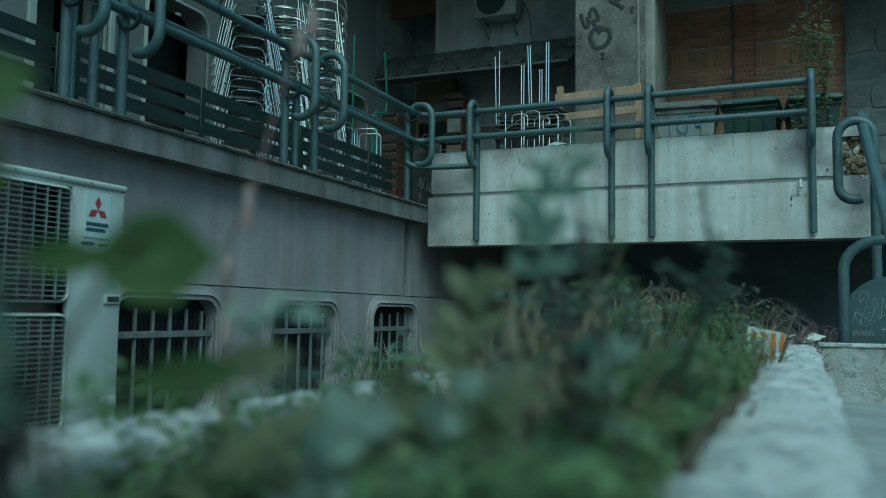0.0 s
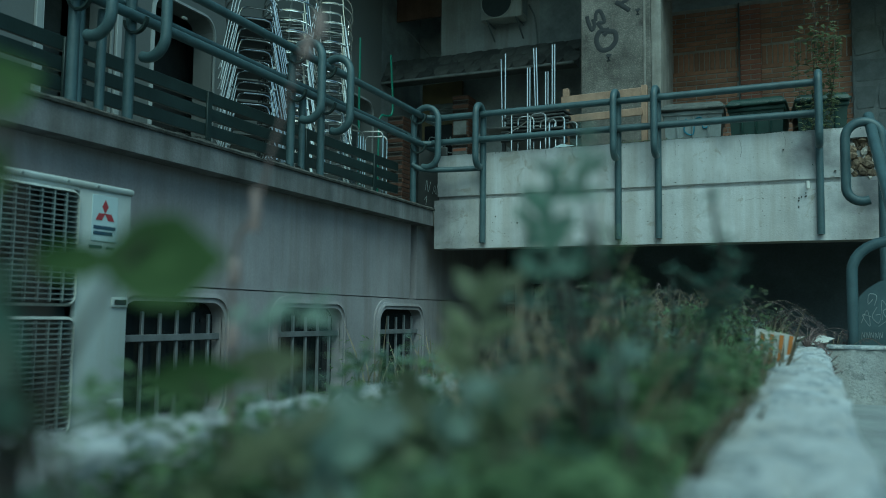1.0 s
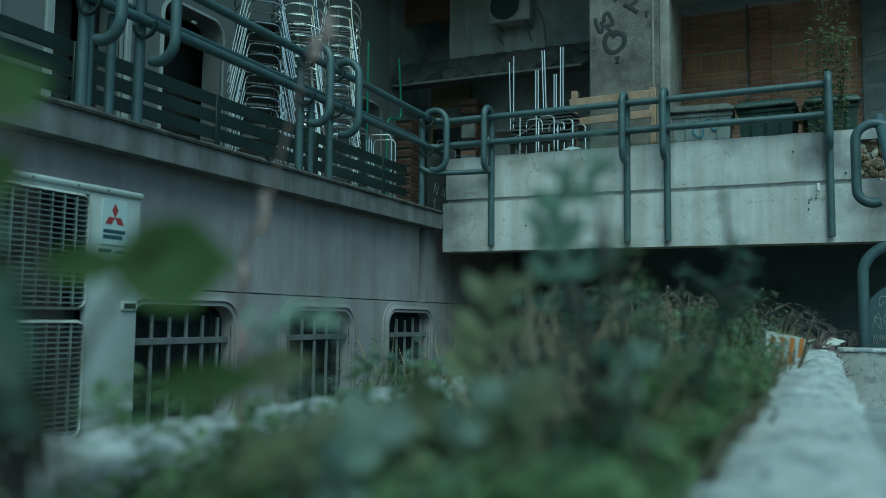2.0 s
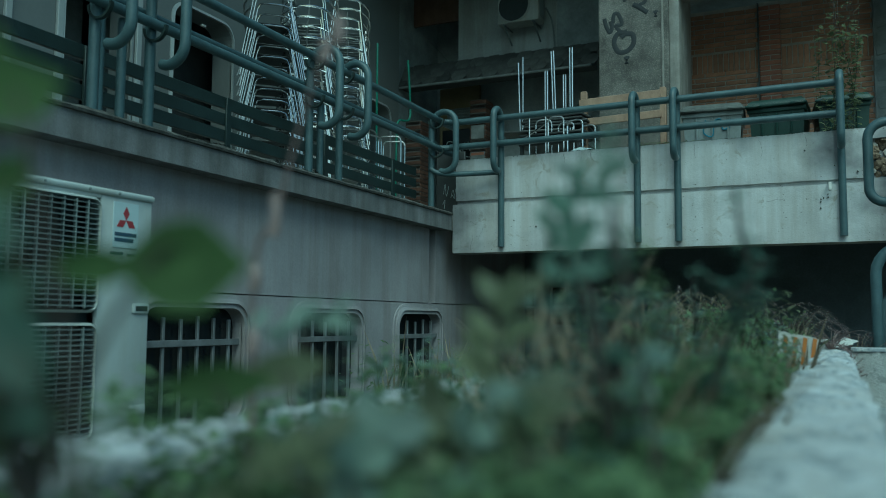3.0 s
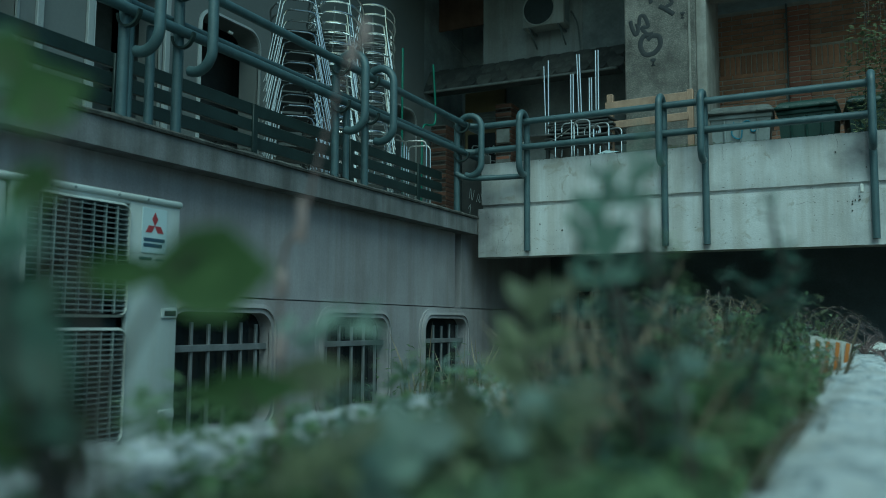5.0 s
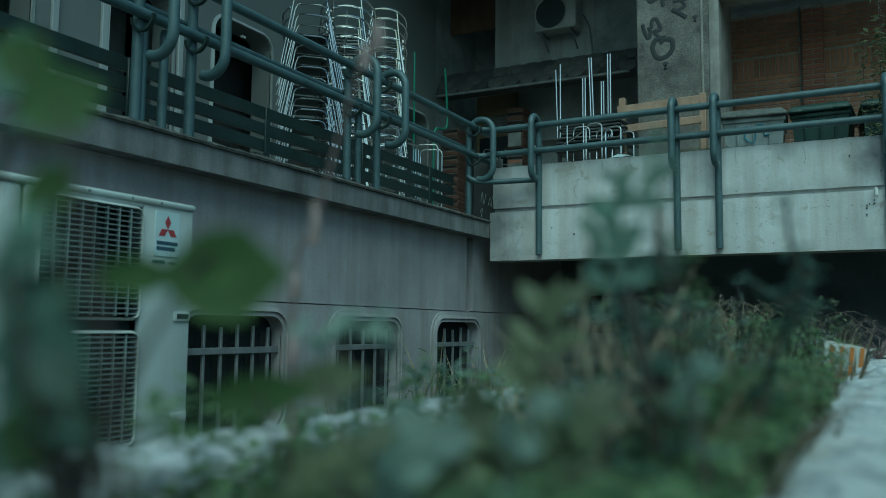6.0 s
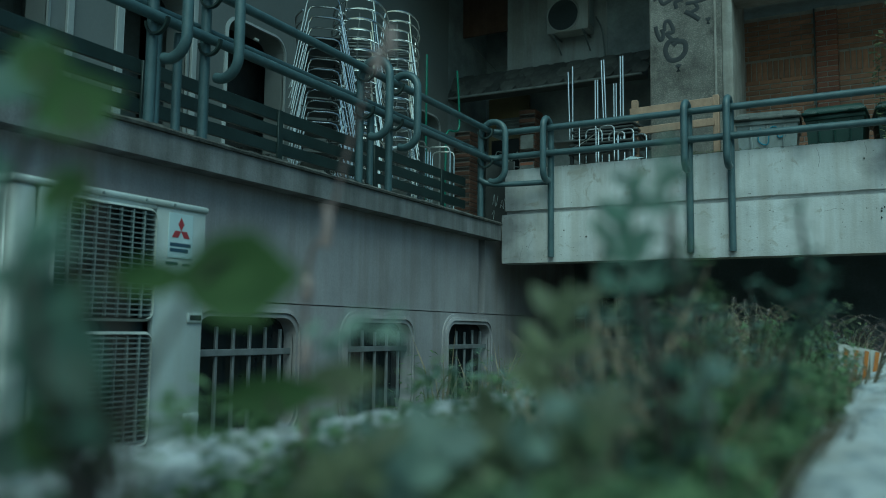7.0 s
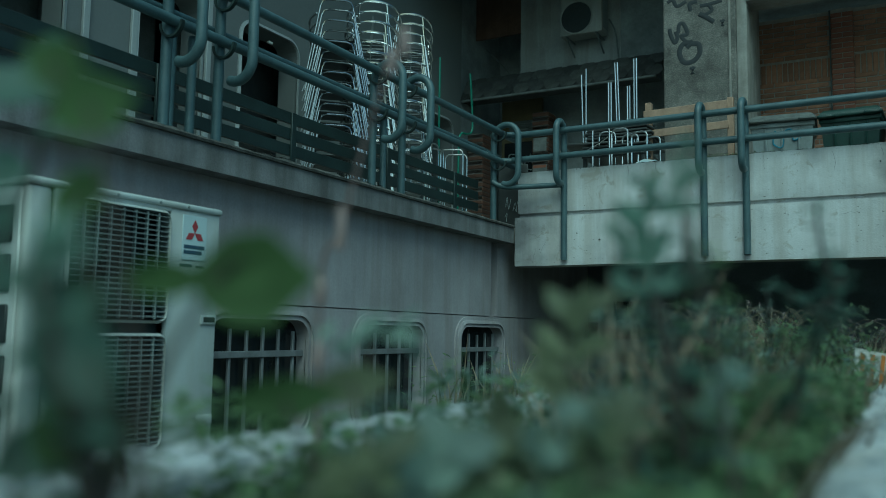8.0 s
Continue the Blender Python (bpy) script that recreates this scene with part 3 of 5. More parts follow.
for name, x0, x1, y0, courses in (("brick_pier", -5.12, -4.87, 11.75, 33), ("brick_pier", -5.95, -5.73, 11.35, 28)):
    p = thing(name, (x0 + x1) / 2, y0, 2.1, "narrow pier of red-brown bricks at the shop front", "brick pier", "piers of the shop front")
    part("core", Geo().box(-0.115, 0.115, 0.012, 0.3, 0, courses * 0.0645), PIERJ, p)
    pm = None
    for i in range(courses):
        if pm:
            ob = new("brick", pm)
            ob.parent = p
        else:
            ob = part("brick", Geo().bbox(-0.125, 0.125, 0.0, 0.3, 0, 0.052, 0.005, 1), PIER, p)
            pm = ob.data
        ob.matrix_local = pose(0, 0.012 * (i % 2), 0.004 + i * 0.0645)
    if x0 > -5.5:
        part("plate", Geo().bbox(-0.10, 0.10, -0.012, -0.003, 1.55, 1.75, 0.003, 1), SLATE, p, "grey notice with unreadable print")
        part("plate", Geo().bbox(-0.11, 0.11, -0.012, -0.003, 1.22, 1.36, 0.003, 1), SLATE, p, "pale notice with red band")
        part("band", Geo().bbox(-0.10, 0.10, -0.016, -0.012, 1.31, 1.35, 0.001, 1), REDBRICK, p)

# graffiti column
g = Geo()
g.bbox(-2.77, -1.98, 10.0, 10.85, 2.1, 6.5, 0.015, 2)
col = struct("column", g, COLUMN, "exposed-aggregate concrete column with black graffiti", "column")
part("strip", Geo().bbox(-2.06, -2.035, 9.985, 10.1, 2.1, 6.5, 0.006, 2), SMOOTH, col)
part("strip", Geo().bbox(-1.98, -1.87, 10.02, 10.9, 2.1, 6.5, 0.012, 2), SMOOTH, col, "smooth concrete corner of the column")
g = Geo()
def spray(pts, r, x, z):
    g.tube(smooth_path([(x + a, 9.997, z + b) for a, b in pts], 6), r * 1.2, 6)
spray([(-0.15, 0.17), (-0.13, 0.08), (-0.09, 0.0), (-0.06, 0.06), (-0.08, 0.13)], 0.020, -2.55, 4.33)
spray([(-0.05, 0.10), (-0.04, 0.20), (0.01, 0.20), (0.05, 0.08), (-0.02, 0.07), (0.04, -0.01), (0.11, -0.01)], 0.019, -2.55, 4.33)
spray([(0.02, 0.10), (-0.07, 0.11), (-0.11, 0.01), (-0.06, -0.10), (0.04, -0.10), (0.11, -0.02), (0.10, 0.08), (0.02, 0.10), (-0.03, 0.06)], 0.024, -2.48, 4.19)
spray([(0, 0), (0.006, 0.004), (0.012, 0)], 0.042, -2.455, 3.98)
spray([(-0.22, 0.06), (-0.16, 0.08), (-0.11, 0.0), (-0.01, 0.04)], 0.018, -2.50, 4.75)
spray([(0.0, 0.0), (-0.01, 0.08), (0.07, 0.10)], 0.020, -2.46, 4.67)
spray([(-0.10, 0.0), (0.0, 0.0), (0.14, 0.02)], 0.018, -2.26, 4.71)
spray([(-0.06, 0.04), (0.0, 0.0), (0.10, -0.08)], 0.024, -2.31, 4.58)
spray([(0.03, 0.11), (0.07, 0.04), (0.0, 0.0)], 0.018, -2.30, 4.60)
spray([(0, 0), (0.006, 0.004), (0.012, 0)], 0.036, -2.125, 4.47)
g.v = [(x, 9.999 + (y - 9.997) * 0.12, z) for x, y, z in g.v]
part("graffiti", g, BLACK, col, "black sprayed scrawl on the column")

# beams of the storey above, and unseen soffits added to shape the light
# Soffit hidden behind the beam, made pale to brighten the bricks.
struct("ceiling_bay", Geo().box(-2.6, 6.0, 10.35, 12.4, 5.15, 5.3), PAINTW, "unseen soffit over the brick bay, pale to bounce light", "ceiling")
g = Geo()
g.box(-1.87, 6.0, 10.0, 10.35, 4.68, 5.3)
struct("beam", g, SMOOTH, "concrete beam over the brick bay", "beam")
# Out-of-view slabs and front beam, extended to shade facade and white panel.
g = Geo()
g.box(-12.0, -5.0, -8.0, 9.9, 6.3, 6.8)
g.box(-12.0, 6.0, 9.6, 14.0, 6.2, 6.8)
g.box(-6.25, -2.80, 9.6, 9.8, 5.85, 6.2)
struct("ceiling", g, DARKWALL, "unseen soffit of the storey above, sized to shade the terrace", "ceiling")
g = Geo()
g.box(0.10, 6.0, 11.50, 11.8, 1.93, 5.3)
stone = struct("wall_stone", g, SLATE, "wall clad in dark irregular stone slabs", "wall")
# Unseen east and south walls, 4 m high to set how much sky enters.
g = Geo()
g.box(13.0, 13.3, -16.0, 14.0, 0.3, 4.0)
struct("wall_east", g, PLASTER, "unseen plain wall added to close the yard, height set for the light", "wall")
g = Geo()
g.box(-12.0, 13.3, -16.3, -16.0, 0.3, 4.0)
struct("wall_south", g, PLASTER, "unseen plain wall added to close the yard, height set for the light", "wall")

# planter and pavement
def planter_wall(name, x0, x1, y0, y1, z0, z1, label, along="y", material=PLANTER):
    """A stuccoed low wall with a rounded, lumpy top."""
    bm = bmesh.new()
    n = 480
    prof = [(0.0, z0), (-0.02, z1 - 0.022), (0.03, z1 - 0.006), (0.2, z1), (0.4, z1 + 0.003), (0.6, z1), (0.8, z1), (0.96, z1 - 0.008), (1.0, z1 - 0.03), (1.0, z0)]
    rings = []
    for i in range(n + 1):
        ring = []
        for u, z in prof:
            if along == "y":
                x, y = x0 + (x1 - x0) * u, y0 + (y1 - y0) * i / n
            else:
                x, y = x0 + (x1 - x0) * i / n, y0 + (y1 - y0) * u
            d = 0.012 * noise.noise(Vector((x * 11, y * 11, z * 9))) + 0.012 * noise.noise(Vector((x * 27, y * 27, z * 27)))
            e = d * (1 if u > 0.5 else -1)
            ring.append(bm.verts.new((x + (e if along == "y" else 0), y + (e if along == "x" else 0), z + (d if z > z0 else 0))))
        rings.append(ring)
    for a, b in zip(rings, rings[1:]):
        for k in range(len(prof) - 1):
            bm.faces.new((a[k], a[k + 1], b[k + 1], b[k]))
    bm.faces.new(rings[0]), bm.faces.new(rings[-1][::-1])
    bmesh.ops.recalc_face_normals(bm, faces=bm.faces[:])
    me = bpy.data.meshes.new(name)
    bm.to_mesh(me)
    bm.free()
    me.materials.append(material)
    me.polygons.foreach_set("use_smooth", [True] * len(me.polygons))
    return tagged(new(name, me), label, "wall", kind="structure")
planter_wall("wall_planter_east", -0.505, -0.335, -1.2, 5.55, 0.3, 0.907, "low white stuccoed planter wall")
planter_wall("wall_planter_west", -1.24, -1.08, -1.2, 5.55, 0.3, 0.90, "low white stuccoed planter wall behind weeds")
planter_wall("wall_planter_north", -0.338, 8.0, 5.56, 5.74, 0.3, 0.907, "low dirty white wall that ends the pavement", "x", DIRTY)
g = Geo()
g.bbox(-0.33, 8.0, 5.545, 5.75, 0.90, 0.918, 0.006, 2)
struct("wall_cap", g, PLANTER, "white painted cap of the low wall", "wall")
g = Geo()
g.box(-1.09, -0.49, -1.2, 5.6, 0.3, 0.80)
struct("soil", g, EARTH, "dark soil of the planter", "soil")
g = Geo()
g.box(-0.336, 13.0, -16.0, 5.57, 0.3, 0.612)
pavement = struct("pavement", g, PAVEGAP, "grey pavement of worn slabs beside the planter", "pavement")

# ---- railings of bent green tube ----
def hook_post(base_z, top_z, hook_z, reach, r=0.030):
    """Post that bends over at the top, comes down in front and curls back; local +x is the yard side."""
    h = reach / 2
    pts = [(0, 0, 0), (0, 0, top_z - base_z - h)]
    pts += [(h - h * math.cos(radians(a)), 0, top_z - base_z - h + h * math.sin(radians(a))) for a in range(15, 181, 15)]
    low = hook_z - base_z + h * 0.9
    pts += [(reach, 0, low + 0.02)]
    pts += [(reach - h * 0.9 + h * 0.9 * math.cos(radians(a)), 0, low - h * 0.9 * math.sin(radians(a))) for a in range(10, 116, 15)]
    return Geo().tube(pts, r, 12)


def base_plate(z):
    return Geo().bbox(-0.05, 0.05, -0.05, 0.05, z, z + 0.008, 0.003, 1)


west = thing("railing", -3.85, 5.5, 2.08, "teal-green tubular steel railing along the terrace wall", "railing")
for y in (1.9, 2.31, 3.79, 4.18, 5.77, 6.18, 7.83):
    p = part("post", hook_post(2.08, 3.022, 2.445, 0.255), RAIL, west)
    p.matrix_local = pose(0, y - 5.475, 0)
    q = part("flange", base_plate(0.0), RAIL, p)
for y in (2.1, 3.85, 4.0, 5.94):
    p = part("post", Geo().tube([(0, 0, 0), (0, 0, 0.58)], 0.026, 12), RAIL, west)
    p.matrix_local = pose(0, y - 5.5, 0)
for pts, r in (([(0.05, -4.0, 0.885), (0.05, 2.25, 0.885), (0.06, 2.42, 0.87), (0.18, 2.50, 0.862)], 0.030),
               ([(0.05, -4.0, 0.605), (0.05, 2.25, 0.605), (0.06, 2.42, 0.61), (0.18, 2.50, 0.615)], 0.030),
               ([(-0.055, -4.0, 0.69), (-0.055, 2.05, 0.69), (-0.02, 2.22, 0.66)], 0.024)):
    part("rail", Geo().tube(smooth_path(pts, 5), r, 12), RAIL, west)
part("rail", Geo().tube(smooth_path([(0, 2.33, 0.40), (0.05, 2.34, 0.365), (0.13, 2.36, 0.345), (0.28, 2.40, 0.34), (0.65, 2.47, 0.345)], 6), 0.026, 10), RAIL, west)
for y in (3.79, 4.18, 5.77, 6.18, 7.83):
    for zc in (0.885, 0.605):
        web = [(0.06 + 0.085 * math.cos(radians(t)), zc - 0.02 - 0.085 * math.sin(radians(t))) for t in range(0, 181, 18)]
        web += [(0.06 + 0.072 * math.cos(radians(t)), zc - 0.02 - 0.072 * math.sin(radians(t))) for t in range(180, -1, -18)]
        m = part("web", Geo().prism(web, y - 5.5 - 0.012, y - 5.5 + 0.012, "y"), SLAT, west, "thin dark half-ring under the rail")

north = thing("railing", -1.9, 8.02, 1.72, "teal-green tubular railing fixed to the balcony face", "railing")
for x in (-3.20, -1.93, -1.585, -0.315):
    p = part("post", hook_post(1.73, 3.01, 2.43, 0.20), RAIL, north)
    p.matrix_local = pose(x + 1.9, -0.005, 0.01, 0, 0, -90)
for pts in ([(-1.80, -0.06, 1.212), (1.585, -0.06, 1.232)], [(-1.80, -0.06, 0.975), (1.585, -0.06, 0.98)]):
    part("rail", Geo().tube(pts, 0.030, 12), RAIL, north)

slats = thing("slat_fence", -4.12, 1.0, 2.085, "dark green fence of horizontal steel slats behind the railing", "fence")
for i in range(3):
    part("slat", Geo().bbox(-0.012, 0.012, -5.0, 7.05, 0.152 + 0.113 * i, 0.234 + 0.113 * i, 0.003, 1), SLAT, slats)
for y in (0.3, 1.8, 3.0, 4.19, 5.4, 6.55):
    part("upright", Geo().bbox(0.013, 0.03, y - 0.025, y + 0.025, 0.0, 0.455, 0.003, 1), SLAT, slats)

stair = thing("railing", 0.0, 6.0, 0.9, "teal-green tubular stair railing that climbs to the balcony", "railing")
p = part("post", hook_post(0.9, 2.31, 1.80, 0.21), RAIL, stair)
p.matrix_local = pose(0.03, 0.6, 0.0, 0, 0, 180)
part("rail", Geo().tube([(-0.035, 0.72, 1.47), (-0.03, 0.6, 1.37), (0.02, -0.6, 0.52), (0.035, -0.9, 0.30)], 0.033, 12), RAIL, stair)
hoop = [(-0.185, -0.05, 0.0), (-0.185, -0.05, 0.42)] + [(0.015 - 0.20 * math.cos(radians(a)), -0.05, 0.42 + 0.17 * math.sin(radians(a))) for a in range(12, 181, 14)] + [(0.20, -0.05, 0.0)]
part("hoop", Geo().tube(hoop, 0.030, 12), RAIL, stair)
board = thing("round_top_board", 0.06, 6.05, 0.9, "dark green round-topped metal board with pale graffiti scrawls", "board")
part("panel", Geo().prism([(-0.255, 0.0), (0.255, 0.0)] + arc(0.0, 0.135, 0.255, 0, 180, 14), -0.015, 0.015, "y"), RAIL, board)
g = Geo()
scrawl(g, [(-0.20, 0.15), (-0.15, 0.23), (-0.13, 0.13), (-0.19, 0.20), (-0.12, 0.19)], 0.0022, 0, -0.018, 0.0)
scrawl(g, [(-0.10, 0.30), (-0.14, 0.27), (-0.13, 0.33), (-0.07, 0.32), (-0.09, 0.26)], 0.0022, 0, -0.018, 0.0)
scrawl(g, [(-0.07, 0.25), (-0.11, 0.19), (-0.06, 0.15), (-0.04, 0.20), (-0.08, 0.20)], 0.0022, 0, -0.018, 0.0)
scrawl(g, [(-0.03, 0.17), (-0.03, 0.29), (0.01, 0.25), (-0.02, 0.22), (0.03, 0.17), (0.05, 0.30), (0.08, 0.19)], 0.0022, 0, -0.018, 0.0)
scrawl(g, [(0.09, 0.30), (0.11, 0.20), (0.16, 0.32)], 0.0022, 0, -0.018, 0.0)
scrawl(g, [(-0.06, 0.13), (0.06, 0.19), (0.13, 0.20)], 0.0018, 0, -0.018, 0.0)
for i in range(5):
    scrawl(g, [(-0.20 + 0.036 * i, 0.05), (-0.195 + 0.036 * i, 0.09), (-0.18 + 0.036 * i, 0.06), (-0.172 + 0.036 * i, 0.095)], 0.0018, 0, -0.018, 0.0)
for i in range(3):
    scrawl(g, [(0.03 + 0.045 * i, 0.10), (0.06 + 0.045 * i, 0.10), (0.045 + 0.045 * i, 0.10), (0.045 + 0.045 * i, 0.04)], 0.0018, 0, -0.018, 0.0)
g.v = [(-0.2 + (x + 0.2) * 0.62, y, z * 0.9) for x, y, z in g.v]
part("scrawl", g, CHALK, board, "pale illegible scrawl")


# ---- twin-fan outdoor unit ----
def grille(g, y0, y1, z0, z1, x):
    n = 21
    for i in range(n):
        z = z0 + (i + 0.5) * (z1 - z0) / n
        bow = 0.012
        g.add([(x - 0.022, y0, z + 0.001), (x + 0.0, y0, z - 0.003), (x + bow, (y0 + y1) / 2, z - 0.003), (x + 0.0, y1, z - 0.003), (x - 0.022, y1, z + 0.001), (x - 0.022 + bow, (y0 + y1) / 2, z + 0.001),
               (x - 0.022, y0, z + 0.005), (x + 0.0, y0, z + 0.001), (x + bow, (y0 + y1) / 2, z + 0.001), (x + 0.0, y1, z + 0.001), (x - 0.022, y1, z + 0.005), (x - 0.022 + bow, (y0 + y1) / 2, z + 0.005)],
              [(0, 1, 2, 5), (5, 2, 3, 4), (6, 11, 8, 7), (11, 10, 9, 8), (1, 7, 8, 2), (2, 8, 9, 3), (0, 5, 11, 6), (5, 4, 10, 11)])
    for i in range(1, 8):
        y = y0 + i * (y1 - y0) / 8
        g.bbox(x - 0.012, x + 0.007, y - 0.0026, y + 0.0026, z0, z1, 0.001, 1)


unit = thing("heat_pump", -3.2, 3.11, 0.30, "tall ivory twin-fan outdoor air-conditioning unit against the grey wall", "air conditioner")
H0, H1 = 0.06, 1.297
g = Geo()
g.bbox(-0.345, -0.33, -0.48, 0.485, H0, H1 - 0.03, 0.006, 1)
g.bbox(-0.335, -0.004, 0.47, 0.485, H0, H1 - 0.03, 0.006, 1)
# front: plain panel to the right, frame round the two fan openings, corner post
g.bbox(-0.03, 0.0, 0.192, 0.486, H0, H1 - 0.028, 0.008, 2)
g.bbox(-0.03, 0.004, -0.378, -0.318, H0, H1 - 0.028, 0.008, 2)
g.bbox(-0.03, 0.002, -0.318, 0.192, 1.250, H1 - 0.028, 0.006, 2)
g.bbox(-0.03, 0.002, -0.318, 0.192, H0, 0.235, 0.006, 2)
part("body", g, ACW, unit)
part("post", Geo().bbox(-0.05, 0.002, -0.482, -0.384, H0, H1 - 0.028, 0.02, 3), ACW, unit)
part("lid", Geo().bbox(-0.36, 0.012, -0.492, 0.494, H1 - 0.03, H1, 0.012, 3), ACW, unit)
part("side_panel", Geo().bbox(-0.335, -0.05, -0.478, -0.462, H0, H1 - 0.03, 0.006, 1), ACW, unit)
for i in range(6):
    for k in range(2):
        part("side_louvre", Geo().bbox(-0.305 + 0.12 * k, -0.205 + 0.12 * k, -0.486, -0.479, 0.13 + 0.185 * i, 0.27 + 0.185 * i, 0.006, 1), ACD, unit)
# Divider between the fan frames; the gap's shadow is put into its colour.
part("divider", Geo().bbox(-0.075, -0.05, -0.318, 0.192, 0.712, 0.778, 0.006, 1), ACD, unit, "set-back divider between the fan openings, coloured dark for its shadow")
part("coil", Geo().box(-0.10, -0.095, -0.40, 0.25, 0.15, 1.26), ACD, unit)
for z0, z1 in ((0.245, 0.724), (0.768, 1.250)):
    g = Geo()
    path = [(a, b) for a, b in round_rect(-0.308, 0.182, z0 + 0.010, z1 - 0.010, 0.035)]
    n = len(path)
    ring_x(g, path, -0.05, 0.016, 0.011)
    fr = part("fan_frame", g, ACW, unit)
    g = Geo()
    grille(g, -0.306, 0.180, z0 + 0.016, z1 - 0.016, 0.006)
    part("grille", g, GRILLE, fr, "grey slatted fan grille", smooth=False)
    g = Geo()
    c, r = (z0 + z1) / 2, 0.20
    for k in range(3):
        a0 = 120 * k
        pts = [(-0.085, -0.063 + 0.04 * math.cos(radians(a0)), c + 0.04 * math.sin(radians(a0)))]
        pts += [(-0.075 - 0.0006 * a, -0.063 + r * math.cos(radians(a0 + a)), c + r * math.sin(radians(a0 + a))) for a in range(-10, 71, 16)]
        g.add(pts, [tuple(range(len(pts)))])
    g.tube([(-0.09, -0.063, c), (-0.055, -0.063, c)], 0.05, 12)
    part("fan", g, ACD, fr, smooth=False)
lab = part("label", Geo().bbox(0.001, 0.004, 0.258, 0.402, 1.050, 1.248, 0.001, 1), STICK, unit, "pale blue maker's plate with a red mark")
g = Geo()
def diamond(g, cy, cz, a, s):
    ux, uz = math.cos(radians(a)), math.sin(radians(a))
    p = [(cy, cz), (cy + s * math.cos(radians(a + 30)), cz + s * math.sin(radians(a + 30))), (cy + 1.732 * s * ux, cz + 1.732 * s * uz), (cy + s * math.cos(radians(a - 30)), cz + s * math.sin(radians(a - 30)))]
    g.prism(p, 0.004, 0.0055, "x")
for a in (90, 210, 330):
    diamond(g, 0.330, 1.170, a, 0.035)
part("mark", g, RED, lab, smooth=False)
g = Geo()
g.box(0.004, 0.0055, 0.268, 0.390, 1.100, 1.116)
g.box(0.004, 0.0055, 0.268, 0.374, 1.076, 1.092)
part("print", g, INK, lab, smooth=False)
g = Geo()
g.box(0.0015, 0.003, 0.250, 0.320, 1.020, 1.032)
g.box(0.0015, 0.003, 0.345, 0.390, 1.018, 1.028)
part("print", g, INK, unit, smooth=False)
part("handle", Geo().bbox(-0.002, 0.012, 0.385, 0.478, 0.765, 0.81, 0.008, 2), ACW, unit)
part("grip", Geo().bbox(0.010, 0.0135, 0.397, 0.466, 0.776, 0.799, 0.001, 1), ACD, unit)
part("handle", Geo().bbox(-0.002, 0.012, 0.385, 0.478, 0.32, 0.365, 0.008, 2), ACW, unit)
for y in (-0.40, 0.40):
    part("foot", Geo().bbox(-0.34, 0.02, y - 0.04, y + 0.04, 0.0, 0.06, 0.006, 1), LEDGE, unit)
for y in (-0.30, -0.10, 0.12, 0.28):
    part("screw", Geo().tube([(0.012, y, H1 - 0.016), (0.016, y, H1 - 0.016)], 0.006, 8), GRILLE, unit)
plate = single("wall_plate", Geo().bbox(-3.80, -3.788, 4.59, 4.645, 1.142, 1.194, 0.002, 1), STICK, "small pale square plate on the grey wall", "sign")

# small unit on the white upper wall
ac = thing("wall_air_conditioner", -4.28, 11.35, 5.10, "aged beige single-fan outdoor unit on brackets", "air conditioner")
part("body", Geo().bbox(-0.215, 0.372, -0.10, 0.16, 0.0, 0.54, 0.012, 2), AGED, ac)
part("side", Geo().bbox(0.374, 0.382, -0.06, 0.13, 0.06, 0.5, 0.004, 1), GRILLE, ac)
part("fan_ring", Geo().tube([(0.016 + 0.225 * math.cos(radians(a)), -0.105, 0.235 + 0.225 * math.sin(radians(a))) for a in range(0, 360, 12)], 0.014, 6, closed=True), AGED, ac)
disc = [(0.016 + 0.215 * math.cos(radians(a)), 0.235 + 0.215 * math.sin(radians(a))) for a in range(0, 360, 12)]
part("fan", Geo().prism(disc, -0.108, -0.102, "y"), ACD, ac, "dark round fan opening")
for x in (-0.13, 0.29):
    part("bracket", Geo().tube([(x, -0.10, -0.012), (x, 0.245, -0.012)], 0.012, 6).tube([(x, -0.06, -0.02), (x, 0.24, -0.20)], 0.012, 6), DARK, ac)
cable = smooth_path([(-3.90, 11.55, 5.35), (-3.80, 11.5, 5.15), (-3.78, 11.55, 4.9), (-3.77, 11.57, 4.72)], 5)
single("cable", Geo().tube(cable, 0.012, 6), DARK, "dark cable from the wall unit", "cable")
single("wire", Geo().tube(smooth_path([(-6.0, 12.0, 5.4), (-5.6, 12.0, 4.95), (-5.35, 11.9, 4.62)], 5), 0.006, 5), SLATE, "thin loose wire in the dark opening", "cable")


